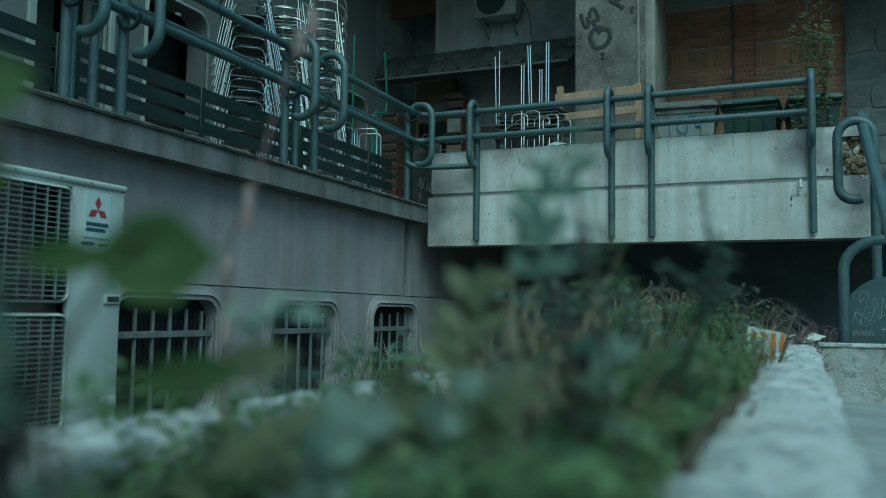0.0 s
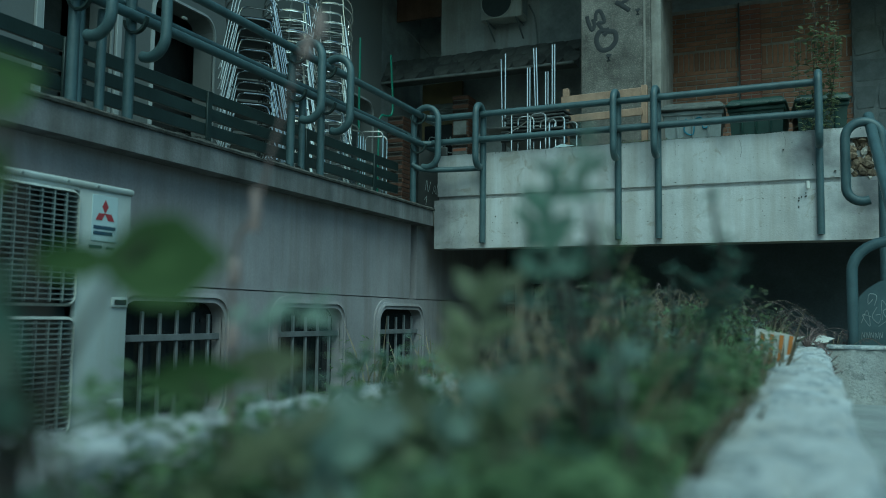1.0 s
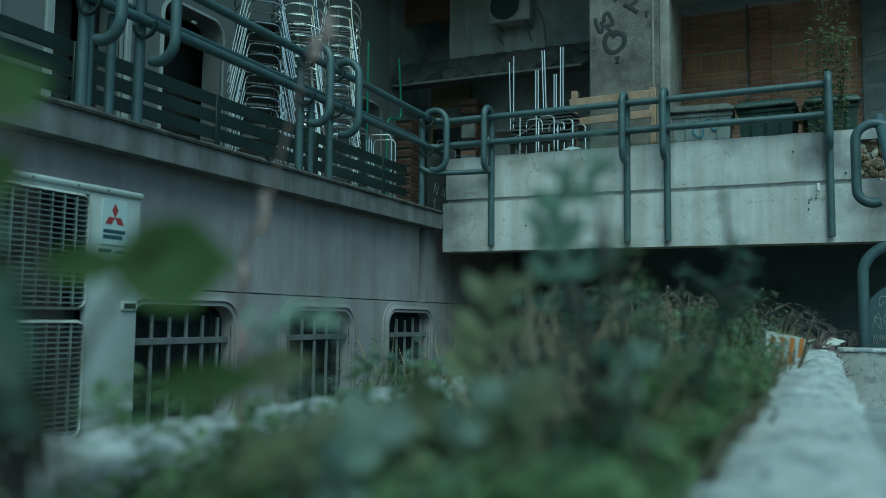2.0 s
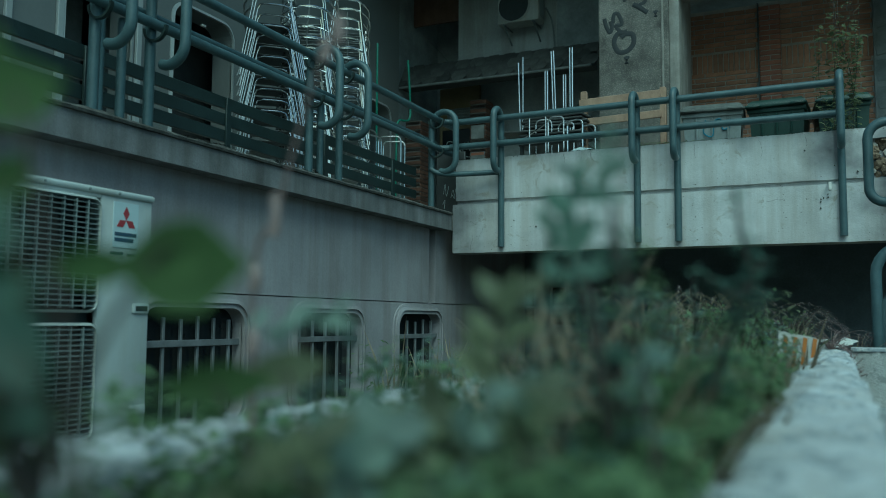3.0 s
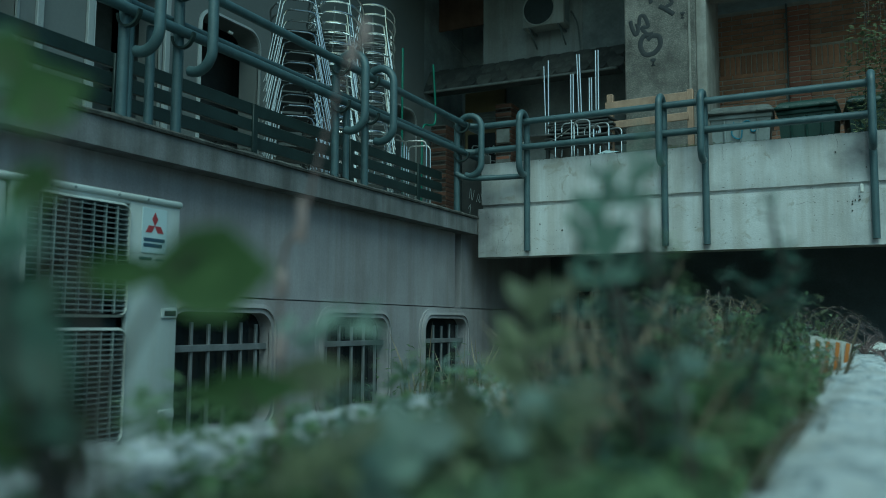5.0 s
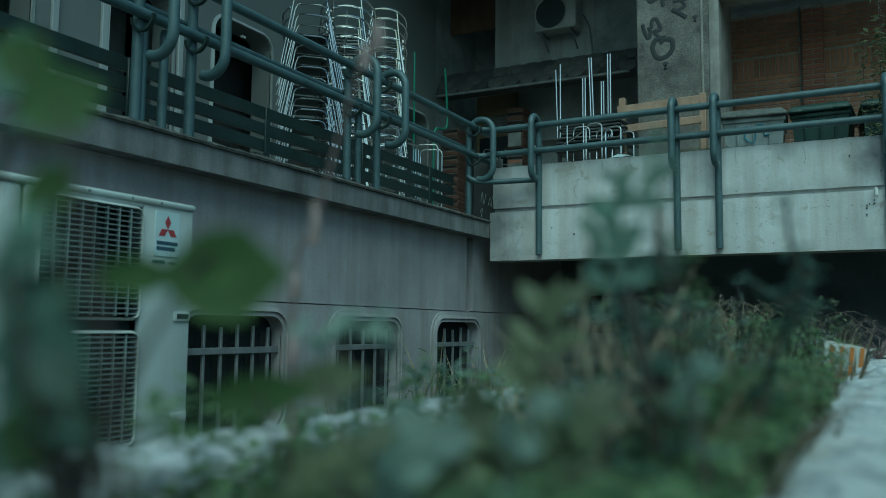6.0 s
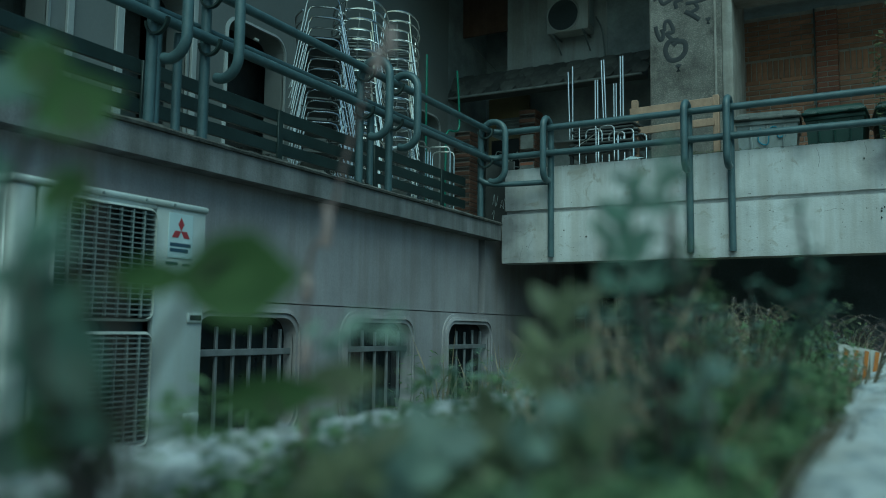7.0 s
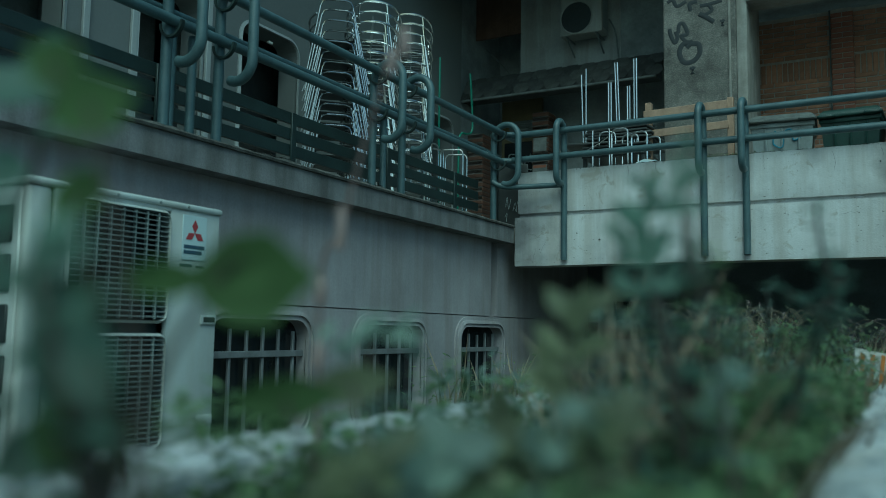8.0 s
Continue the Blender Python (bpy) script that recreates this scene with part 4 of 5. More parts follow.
# ---- stacked metal chairs ----
def chair(x, y, z, turn):
    c = thing("metal_chair", x, y, z, "polished aluminium tube armchair in a tall stack", "chair", "stacked chairs on the terrace", turn)
    r = 0.0115
    w = 0.258
    loop = [(-w, 0.23, 0.60), (-w - 0.006, 0.11, 0.645), (-w - 0.006, -0.02, 0.675)]
    loop += [(w * math.cos(radians(a)), -0.02 + 0.235 * math.sin(radians(a)), 0.675 - 0.085 * math.sin(radians(a))) for a in range(195, 346, 10)]
    loop += [(w + 0.006, -0.02, 0.675), (w + 0.006, 0.11, 0.645), (w, 0.23, 0.60)]
    part("arm_loop", Geo().tube(loop, 0.0120, 8), LOOP, c)
    part("back_strut", Geo().tube([(0.0, -0.24, 0.62), (0.0, -0.19, 0.44)], 0.007, 6), HOOP, c)
    for s in (-1, 1):
        part("leg", Geo().tube(smooth_path([(s * 0.31, 0.12, 0.0), (s * 0.265, 0.20, 0.40), (s * w, 0.23, 0.60)], 3), 0.0085, 6), CHROME, c)
        part("leg", Geo().tube(smooth_path([(s * 0.24, -0.22, 0.0), (s * 0.17, -0.21, 0.44), (s * 0.13, -0.235, 0.735)], 3), 0.009, 6), CHROME, c)
    for i in range(4):
        part("seat_slat", Geo().bbox(-0.185, 0.185, -0.12 + 0.085 * i, -0.055 + 0.085 * i, 0.428, 0.436, 0.003, 1), HOOP, c)
    return c


rnd = random.Random(5)
first = chair(-4.90, 7.30, 2.10, 32)
for x, y, turn, count, pitch, lean in ((-4.90, 7.30, 32, 14, 0.101, 0.004), (-5.16, 8.38, 38, 16, 0.107, 0.003)):
    for i in range(count):
        if x == -4.90 and i == 0:
            continue
        fx, fy = -math.sin(radians(turn)), math.cos(radians(turn))
        copy_thing(first, pose(x + fx * lean * i + rnd.uniform(-0.006, 0.006), y + fy * lean * i + rnd.uniform(-0.006, 0.006), 2.10 + pitch * i, rnd.uniform(-0.8, 0.8), rnd.uniform(-0.8, 0.8), turn + rnd.uniform(-2, 2)))


def hoop_chair(x, y, z, turn):
    c = thing("metal_chair", x, y, z, "aluminium tube chair with splayed hoop legs in a stack", "chair", "stacked chairs on the terrace", turn)
    for d, top, h, wide in ((-0.265, -0.20, 0.80, 0.145), (0.09, 0.13, 0.46, 0.145)):
        u = [(-wide - 0.005, top + 0.004, h - 0.06), (-wide + 0.015, top, h - 0.015), (-wide + 0.06, top, h), (wide - 0.06, top, h), (wide - 0.015, top, h - 0.015), (wide + 0.005, top + 0.004, h - 0.06)]
        part("hoop", Geo().tube(u, 0.0080, 7), CHROME, c)
        for s in (-1, 1):
            # Left legs in duller ALU: the stack's dimmer side is put into the metal.
            part("leg", Geo().tube([(s * 0.29, d, 0.0), (s * (wide + 0.005), top + 0.004, h - 0.06)], 0.0065, 7), CHROME if s > 0 else ALU, c)
    for s in (-1, 1):
        part("side_bar", Geo().tube([(s * 0.19, -0.19, 0.43), (s * 0.19, 0.15, 0.44)], 0.009, 6), HOOP, c)
        part("arm", Geo().tube(smooth_path([(s * 0.185, -0.21, 0.66), (s * 0.23, -0.05, 0.66), (s * 0.23, 0.10, 0.64), (s * 0.20, 0.15, 0.44)], 3), 0.010, 6), HOOP, c)
    part("seat", Geo().bbox(-0.17, 0.17, -0.16, 0.14, 0.432, 0.442, 0.004, 1), TABLE, c, "dark thin seat panel")
    return c


hoop_first = hoop_chair(-5.06, 6.92, 2.10, 42)
for i in range(1, 13):
    copy_thing(hoop_first, pose(-5.06 + rnd.uniform(-0.006, 0.006) - 0.003 * i, 6.92 + 0.004 * i + rnd.uniform(-0.006, 0.006), 2.10 + 0.1 * i, rnd.uniform(-1, 1), rnd.uniform(-1, 1), 42 + rnd.uniform(-2, 2)))
chain = thing("chain", -4.95, 7.02, 3.0, "bright steel chain hung down the stacked chairs", "chain")
lk = None
for i in range(34):
    if lk:
        ob = new("link", lk)
        ob.parent = chain
    else:
        ob = part("link", Geo().tube([(0.009 * math.cos(radians(a)), 0, 0.019 * math.sin(radians(a))) for a in range(0, 360, 40)], 0.0045, 5, closed=True), CHROME, chain)
        lk = ob.data
    ob.matrix_local = pose(0.05 - 0.0012 * i + 0.004 * math.sin(i), 0.005 * i - 0.05, 0.98 - 0.029 * i, 0, 0, 90 * (i % 2) + 25)


def stool(x, y, z, turn, h, w):
    c = thing("stool_frame", x, y, z, "bare chrome stool frame with rounded loops", "stool", "stool frames on the terrace", turn)
    for d in (-0.14, 0.14):
        u = [(-w, d, h - 0.05)] + [(-w + 0.05 - 0.05 * math.cos(radians(a)), d, h - 0.05 + 0.05 * math.sin(radians(a))) for a in (30, 60, 90)] + [(w - 0.05 + 0.05 * math.sin(radians(a)), d, h - 0.05 + 0.05 * math.cos(radians(a))) for a in (0, 30, 60, 90)]
        # Bend of the same tube in dimmer ALU, to tone down its sky reflection.
        part("top_bend", Geo().tube(u, 0.0095, 8), ALU, c)
        for s in (-w, w):
            part("leg", Geo().tube([(s, d, 0.0), (s, d, h - 0.05)], 0.0095, 8), CHROME, c)
    for s in (-w, w):
        part("stretcher", Geo().tube([(s, -0.14, h * 0.4), (s, 0.14, h * 0.4)], 0.008, 6), CHROME, c)
    return c


for x, y, turn, h, w in ((-5.33, 9.0, 82, 1.12, 0.13), (-5.04, 9.25, 18, 1.05, 0.13), (-5.17, 8.85, 70, 1.0, 0.12), (-3.12, 8.95, 5, 1.06, 0.085), (-2.90, 8.95, -5, 1.01, 0.085), (-2.70, 9.0, -12, 0.97, 0.085)):
    stool(x, y, 2.1, turn, h, w)
for x, y, top, hook in ((-5.3, 9.34, 4.36, 0), (-5.28, 10.1, 4.37, 1)):
    p = [(x, y, 2.1), (x, y, top)] if not hook else [(x - 0.02, y - 0.26, 2.1), (x - 0.02, y - 0.25, 3.3), (x - 0.02, y - 0.20, 3.53), (x, y - 0.08, 3.56), (x, y + 0.06, 3.62), (x, y + 0.07, 3.85), (x, y, top)]
    single("green_pole", Geo().tube(smooth_path(p, 5), 0.014, 8), GREENPOLE, "bright green coated metal pole on the terrace", "pole", "green poles")

# upturned and folded tables
def table(x, y, z, turn, legs, w=0.30):
    c = thing("upturned_table", x, y, z, "upturned bistro table with a dark top and chrome tube legs", "table", "upturned tables on the balcony", turn)
    part("tabletop", Geo().bbox(-w, w, -0.28, 0.28, 0.0, 0.025, 0.008, 2), TABLE, c)
    for lx, ly, lh, lean in legs:
        part("leg", Geo().tube([(lx, ly, 0.025), (lx + lean, ly, lh)], 0.0092, 10), CHROME, c)
    return c


table(-3.10, 9.25, 2.93, 4, [(-0.055, -0.05, 0.79, 0.0), (-0.028, -0.05, 0.79, 0.0), (0.145, -0.05, 0.73, 0.0), (0.170, -0.05, 0.73, 0.0)], 0.34)
table(-3.02, 9.30, 2.985, -3, [(-0.030, -0.10, 0.945, -0.03), (-0.002, -0.10, 0.945, -0.03), (0.150, -0.10, 0.955, 0.0), (0.178, -0.10, 0.955, 0.0)], 0.36)
table(-3.30, 9.35, 3.04, 8, [(-0.15, -0.15, 0.80, -0.02), (-0.12, -0.15, 0.86, 0.0)], 0.33)
for i in range(4):
    ob = table(-3.05 + 0.03 * (i % 2), 9.40, 3.09 + 0.032 * i, 5 - 4 * i, [], 0.34)
trestle = thing("tables_trestle", -3.06, 9.32, 2.1, "dark trestle under the piled tables", "trestle")
part("top", Geo().bbox(-0.34, 0.34, -0.27, 0.27, 0.79, 0.825, 0.006, 1), TABLE, trestle)
for x in (-0.31, 0.31):
    for y in (-0.24, 0.24):
        part("leg", Geo().bbox(x - 0.02, x + 0.02, y - 0.02, y + 0.02, 0.0, 0.79, 0.004, 1), TABLE, trestle)
    part("rail", Geo().bbox(x - 0.012, x + 0.012, -0.22, 0.22, 0.35, 0.39, 0.004, 1), TABLE, trestle)
single("chain", Geo().tube(smooth_path([(-3.62, 9.0, 2.98), (-3.45, 9.0, 2.94), (-3.25, 9.0, 3.0), (-3.05, 9.0, 3.12)], 8), 0.010, 5), CHROME, "thin chain slung over the piled tables", "chain")

frame_w = thing("wooden_frame", -2.34, 9.3, 2.1, "pale pine trestle frame leaning by the column", "wooden frame")
part("post", Geo().bbox(-0.44, -0.375, -0.04, 0.03, 0.0, 1.37, 0.006, 1), WOOD, frame_w)
part("post", Geo().bbox(0.385, 0.445, -0.04, 0.03, 0.0, 1.33, 0.006, 1), WOOD, frame_w)
a = part("plank", Geo().bbox(-0.42, 0.43, -0.062, -0.042, 1.18, 1.29, 0.005, 1), WOOD, frame_w)
a.matrix_local = pose(0, 0, 0.0, 0, -1.5, 0)
a = part("plank", Geo().bbox(-0.42, 0.43, -0.062, -0.042, 1.00, 1.08, 0.005, 1), WOOD, frame_w)
a.matrix_local = pose(0, 0, 0.0, 0, -1.5, 0)
single("plastic_scrap", Geo().add([(-2.55, 8.1, 2.60), (-2.43, 8.08, 2.592), (-2.35, 8.12, 2.61), (-2.39, 8.2, 2.63), (-2.49, 8.18, 2.645), (-2.45, 8.14, 2.625)], [(0, 1, 5), (1, 2, 5), (2, 3, 5), (3, 4, 5), (4, 0, 5), (0, 4, 3, 2, 1)]), STICK, "crumpled pale plastic scrap on the balcony edge", "litter")


# ---- wheelie bins ----
def bin_(x, y, turn, body, lid, label, w=0.56):
    c = thing("wheelie_bin", x, y, 2.1, label, "bin", "bins on the balcony", turn)
    h = w / 2
    bot = [(-h * 0.72, -0.24), (h * 0.72, -0.24), (h * 0.72, 0.22), (-h * 0.72, 0.22)]
    top = [(-h * 0.95, -0.33), (h * 0.95, -0.33), (h * 0.95, 0.30), (-h * 0.95, 0.30)]
    g = Geo().add([(a, b, 0.06) for a, b in bot] + [(a, b, 0.97) for a, b in top], [(3, 2, 1, 0), (4, 5, 6, 7), (0, 1, 5, 4), (1, 2, 6, 5), (2, 3, 7, 6), (3, 0, 4, 7)])
    part("body", g, body, c)
    part("rim", Geo().bbox(-h, h, -0.35, 0.32, 0.93, 0.975, 0.012, 2), body, c)
    for s in (-0.55, 0.0, 0.55):
        part("rib", Geo().tube([(s * h * 0.72, -0.25, 0.1), (s * h * 0.95, -0.335, 0.92)], 0.012, 6), body, c)
    part("flange", Geo().bbox(-h * 1.05, h * 1.05, -0.39, 0.34, 0.975, 1.005, 0.010, 2), lid, c)
    lg = Geo()
    rings = []
    for k, zz in ((1.0, 1.003), (0.96, 1.03), (0.86, 1.058), (0.74, 1.07)):
        rings.append([(-h * k, -0.36 * k, zz), (h * k, -0.36 * k, zz), (h * k, 0.31 * k, zz + 0.02), (-h * k, 0.31 * k, zz + 0.02)])
    faces = [(4 * i + j, 4 * i + (j + 1) % 4, 4 * i + 4 + (j + 1) % 4, 4 * i + 4 + j) for i in range(3) for j in range(4)] + [(12, 13, 14, 15), (3, 2, 1, 0)]
    lg.add([p for ring in rings for p in ring], faces)
    part("lid", lg, lid, c, smooth=False)
    for s in (-0.75, 0.75):
        part("grip", Geo().tube(smooth_path([(s * h - 0.06, -0.385, 0.99), (s * h - 0.05, -0.42, 0.98), (s * h + 0.05, -0.42, 0.98), (s * h + 0.06, -0.385, 0.99)], 3), 0.012, 6), lid, c)
    part("handle", Geo().tube([(-h * 0.8, 0.33, 1.03), (-h * 0.8, 0.40, 1.04), (h * 0.8, 0.40, 1.04), (h * 0.8, 0.33, 1.03)], 0.014, 8), lid, c)
    for s in (-1, 1):
        part("hinge", Geo().tube([(s * h * 0.5 - 0.05, 0.33, 1.055), (s * h * 0.5 + 0.05, 0.33, 1.055)], 0.022, 8), lid, c)
        part("wheel", Geo().tube([(s * h * 0.85, 0.24, 0.10), (s * h * 0.85 + s * 0.05, 0.24, 0.10)], 0.10, 16), DARK, c)
    return c


b1 = bin_(-1.45, 9.42, 4, BINW, BINL, "weathered grey-white wheelie bin with blue graffiti", 0.58)
g = Geo()
scrawl(g, [(-0.06, 0.10), (-0.08, -0.02), (0.0, -0.06), (0.02, 0.08), (0.08, 0.10), (0.10, 0.0), (0.16, 0.02)], 0.008, 0.0, -0.325, 0.80)
part("graffiti", g, BLUESPRAY, b1, "blue sprayed scrawl")
bin_(-0.83, 9.45, -3, BING, BING, "dark green plastic wheelie bin with closed lid", 0.52)
bin_(-0.30, 9.50, 5, BING, BING, "dark green plastic wheelie bin under a climbing weed", 0.46)


# ---- weeds ----
def leaf_at(g, p, d, up, length, width, bend=0.25):
    """One bent, pointed leaf from p along d."""
    d = d.normalized()
    s = d.cross(up)
    s = s.normalized() if s.length > 1e-4 else d.orthogonal().normalized()
    n = s.cross(d)
    q = [p, p + d * length * 0.3 + s * width * 0.42 + n * length * 0.04, p + d * length * 0.62 + s * width * 0.46 - n * length * bend * 0.25,
         p + d * length - n * length * bend, p + d * length * 0.62 - s * width * 0.46 - n * length * bend * 0.25, p + d * length * 0.3 - s * width * 0.42 + n * length * 0.04,
         p + d * length * 0.35 - n * width * 0.12, p + d * length * 0.68 - n * (width * 0.12 + length * bend * 0.3)]
    g.add(q, [(0, 1, 6), (1, 2, 7, 6), (2, 3, 7), (0, 6, 5), (6, 7, 4, 5), (7, 3, 4)])


def weed_geo(rnd, stem, leaves, base, tip, n_leaf, size, branch=0, slim=0.45):
    """One leafy weed: a swaying stem from base to tip, leaves round it and a few side shoots."""
    base, tip = Vector(base), Vector(tip)
    h = (tip - base).length
    mid = (base + tip) / 2 + Vector((rnd.uniform(-1, 1), rnd.uniform(-1, 1), 0.3)) * h * 0.07
    path = smooth_path([base, mid, tip], 6)
    stem.tube(path, 0.0028 + h * 0.003, 5, r1=0.0012)
    for i in range(n_leaf):
        t = 0.12 + 0.88 * i / max(1, n_leaf - 1)
        k = min(len(path) - 1, int(t * (len(path) - 1)))
        a = i * 2.4 + rnd.uniform(-0.5, 0.5)
        d = Vector((math.cos(a), math.sin(a), rnd.uniform(-0.1, 0.9)))
        s = size * rnd.uniform(0.6, 1.25) * (1.15 - 0.55 * t)
        leaf_at(leaves, path[k], d, Vector((0, 0, 1)), s, s * slim * rnd.uniform(0.8, 1.2), rnd.uniform(0.05, 0.5))
    for j in range(branch):
        k = rnd.randint(2, len(path) - 2)
        a = rnd.uniform(0, 6.28)
        e = path[k] + Vector((math.cos(a) * 0.5, math.sin(a) * 0.5, rnd.uniform(0.3, 0.9))) * h * rnd.uniform(0.2, 0.4)
        weed_geo(rnd, stem, leaves, path[k], e, max(3, n_leaf // 3), size * 0.8, 0, slim)


def weed(rnd, x, y, z, tx, ty, tz, n, size, leafmat, label, branch=2, slim=0.45, name="weed", stemmat=None):
    ob = thing(name, x, y, z, label, "weed", "weeds in the planter")
    st, lv = Geo(), Geo()
    weed_geo(rnd, st, lv, (0, 0, 0), (tx - x, ty - y, tz - z), n, size, branch, slim)
    part("stem", st, stemmat or TWIG, ob)
    part("foliage", lv, leafmat, ob)
    return ob


rnd = random.Random(21)
GREENL = "leafy green weed rooted in the planter"
GREYL = "grey-green weed with slim leaves in the planter"
OLIVEL = "olive-brown weed gone to seed in the planter"
# broad single leaves close to the lens
hero = thing("weed", -0.775, 0.985, 0.80, "broad-leaved green weed at the planter's edge", "weed", "weeds in the planter")
st, lv = Geo(), Geo()
st.tube(smooth_path([(0, 0, 0), (0.01, 0.02, 0.15), (0.05, 0.045, 0.255), (0.075, 0.05, 0.285)], 5), 0.003, 6, r1=0.0015)
for p, d, l, w in (((0.052, 0.040, 0.272), (0.873, 0.487, 0.05), 0.064, 0.054), ((0.048, 0.038, 0.274), (0.873, 0.487, -0.03), 0.060, 0.044), ((0.018, 0.022, 0.273), (0.873, 0.487, 0.0), 0.05, 0.022), ((0.055, 0.045, 0.272), (0.8, 0.45, 0.35), 0.048, 0.032),
                   ((0.03, 0.03, 0.20), (-0.8, -0.3, 0.0), 0.05, 0.035), ((0.02, 0.02, 0.15), (0.6, -0.4, 0.2), 0.05, 0.035), ((0.01, 0.02, 0.10), (-0.5, 0.4, 0.2), 0.05, 0.035)):
    leaf_at(lv, Vector(p), Vector(d), Vector((0.487, -0.873, 0.05)), l, w, 0.06)
part("stem", st, TWIG, hero)
part("foliage", lv, LEAFD, hero)
tall = thing("weed", -0.93, 0.98, 0.80, "tall dark weed with broad drooping leaves", "weed", "weeds in the planter")
st, lv = Geo(), Geo()
st.tube(smooth_path([(0, 0, 0), (0.03, 0.03, 0.2), (0.06, 0.06, 0.36), (0.075, 0.07, 0.43)], 5), 0.004, 6, r1=0.0015)
for i, (z, a, s) in enumerate(((0.42, 200, 0.05), (0.39, 250, 0.06), (0.37, 330, 0.045), (0.34, 215, 0.055), (0.31, 260, 0.05), (0.25, 190, 0.05), (0.2, 320, 0.05), (0.14, 220, 0.06))):
    leaf_at(lv, Vector((0.07 * z / 0.4, 0.065 * z / 0.4, z)), Vector((math.cos(radians(a)), math.sin(radians(a)), 0.1)), Vector((0.3, -0.8, 0.5)), s, s * 0.7, 0.35)
part("stem", st, TWIG, tall)
part("foliage", lv, LEAFM, tall)
# reddish seed stalk with pale buds
stalk = thing("seed_stalk", -0.924, 1.394, 0.80, "thin reddish seed stalk with pale pink buds", "weed", "weeds in the planter")
part("stem", Geo().tube(smooth_path([(0, 0, 0), (0.002, 0.0, 0.18), (0.001, 0.0, 0.31), (0.025, 0.0, 0.35), (0.047, 0.0, 0.425), (0.070, 0.0, 0.49), (0.092, 0.002, 0.528)], 5), 0.0032, 6, r1=0.0009), STEM, stalk)
for z, x, l in ((0.350, 0.024, 0.042), (0.512, 0.080, 0.022), (0.53, 0.094, 0.026), (0.288, 0.0015, 0.024), (0.225, 0.001, 0.024)):
    part("bud", Geo().tube(smooth_path([(x, -0.002, z - l / 2), (x + 0.003, -0.003, z), (x, -0.002, z + l / 2)], 4), 0.0066, 6, r1=0.0045), BUD, stalk)


def stand(count, x0, x1, y0, y1, z0, z1, n, size, mats):
    """A loose stand of weeds between two heights."""
    for k in range(count):
        x, y = rnd.uniform(x0, x1), y0 + (y1 - y0) * (k + rnd.random()) / count
        m = mats[k % len(mats)]
        weed(rnd, x, y, 0.795, x + rnd.uniform(-0.03, 0.05), y + rnd.uniform(-0.04, 0.05), rnd.uniform(z0, z1), n, size, m, GREYL if m == LEAFT else OLIVEL if m == LEAFO else GREENL)


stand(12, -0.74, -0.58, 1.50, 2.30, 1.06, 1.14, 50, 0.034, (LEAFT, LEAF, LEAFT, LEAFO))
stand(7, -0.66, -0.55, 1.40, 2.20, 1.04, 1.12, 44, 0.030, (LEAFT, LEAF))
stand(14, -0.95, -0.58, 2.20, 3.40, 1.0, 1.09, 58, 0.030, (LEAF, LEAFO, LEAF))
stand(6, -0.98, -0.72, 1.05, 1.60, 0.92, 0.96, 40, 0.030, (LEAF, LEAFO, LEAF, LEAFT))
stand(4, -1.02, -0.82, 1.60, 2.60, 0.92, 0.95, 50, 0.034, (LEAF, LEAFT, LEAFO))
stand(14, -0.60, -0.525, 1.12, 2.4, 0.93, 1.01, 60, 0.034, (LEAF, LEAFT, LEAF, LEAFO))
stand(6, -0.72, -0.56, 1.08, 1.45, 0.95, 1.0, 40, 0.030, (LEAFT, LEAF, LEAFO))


def broad(x, y, z, length, angle, wide, m, label, cluster=0):
    """A weed that carries one broad leaf, with smaller ones below it; the leaf lies across the way to the path."""
    lean = Vector((0.03, 0.02, 0))
    ob = thing("weed", x + 0.02, y + 0.03, 0.795, label, "weed", "weeds in the planter")
    st, lv = Geo(), Geo()
    tip = Vector((-0.02, -0.03, z - 0.795))
    st.tube(smooth_path([(0, 0, 0), tip * 0.5 + lean * 0.5, tip], 5), 0.003, 5, r1=0.0015)
    side, face = Vector((0.88, 0.47, 0)), Vector((0.47, -0.88, 0.05))
    d = side * math.cos(radians(angle)) + Vector((0, 0, math.sin(radians(angle))))
    if cluster:
        for k in range(cluster):
            a = angle + rnd.uniform(-75, 75)
            e = side * math.cos(radians(a)) + Vector((0, 0, math.sin(radians(a)))) + face * rnd.uniform(-0.5, 0.5)
            q = tip + d * length * (k / cluster - 0.5)
            leaf_at(lv, q, e, face + Vector((0, 0, 0.5)), length * rnd.uniform(0.3, 0.5), length * wide * rnd.uniform(0.35, 0.5), 0.2)
    else:
        leaf_at(lv, tip - d * length * 0.5, d, face, length, length * wide, 0.12)
    for k in range(5):
        a = rnd.uniform(0, 6.28)
        q = tip * rnd.uniform(0.35, 0.85)
        leaf_at(lv, q, Vector((math.cos(a), math.sin(a), 0.3)), Vector((0, 0, 1)), length * 0.6, length * 0.35, 0.3)
    part("stem", st, TWIG, ob)
    part("foliage", lv, m, ob)


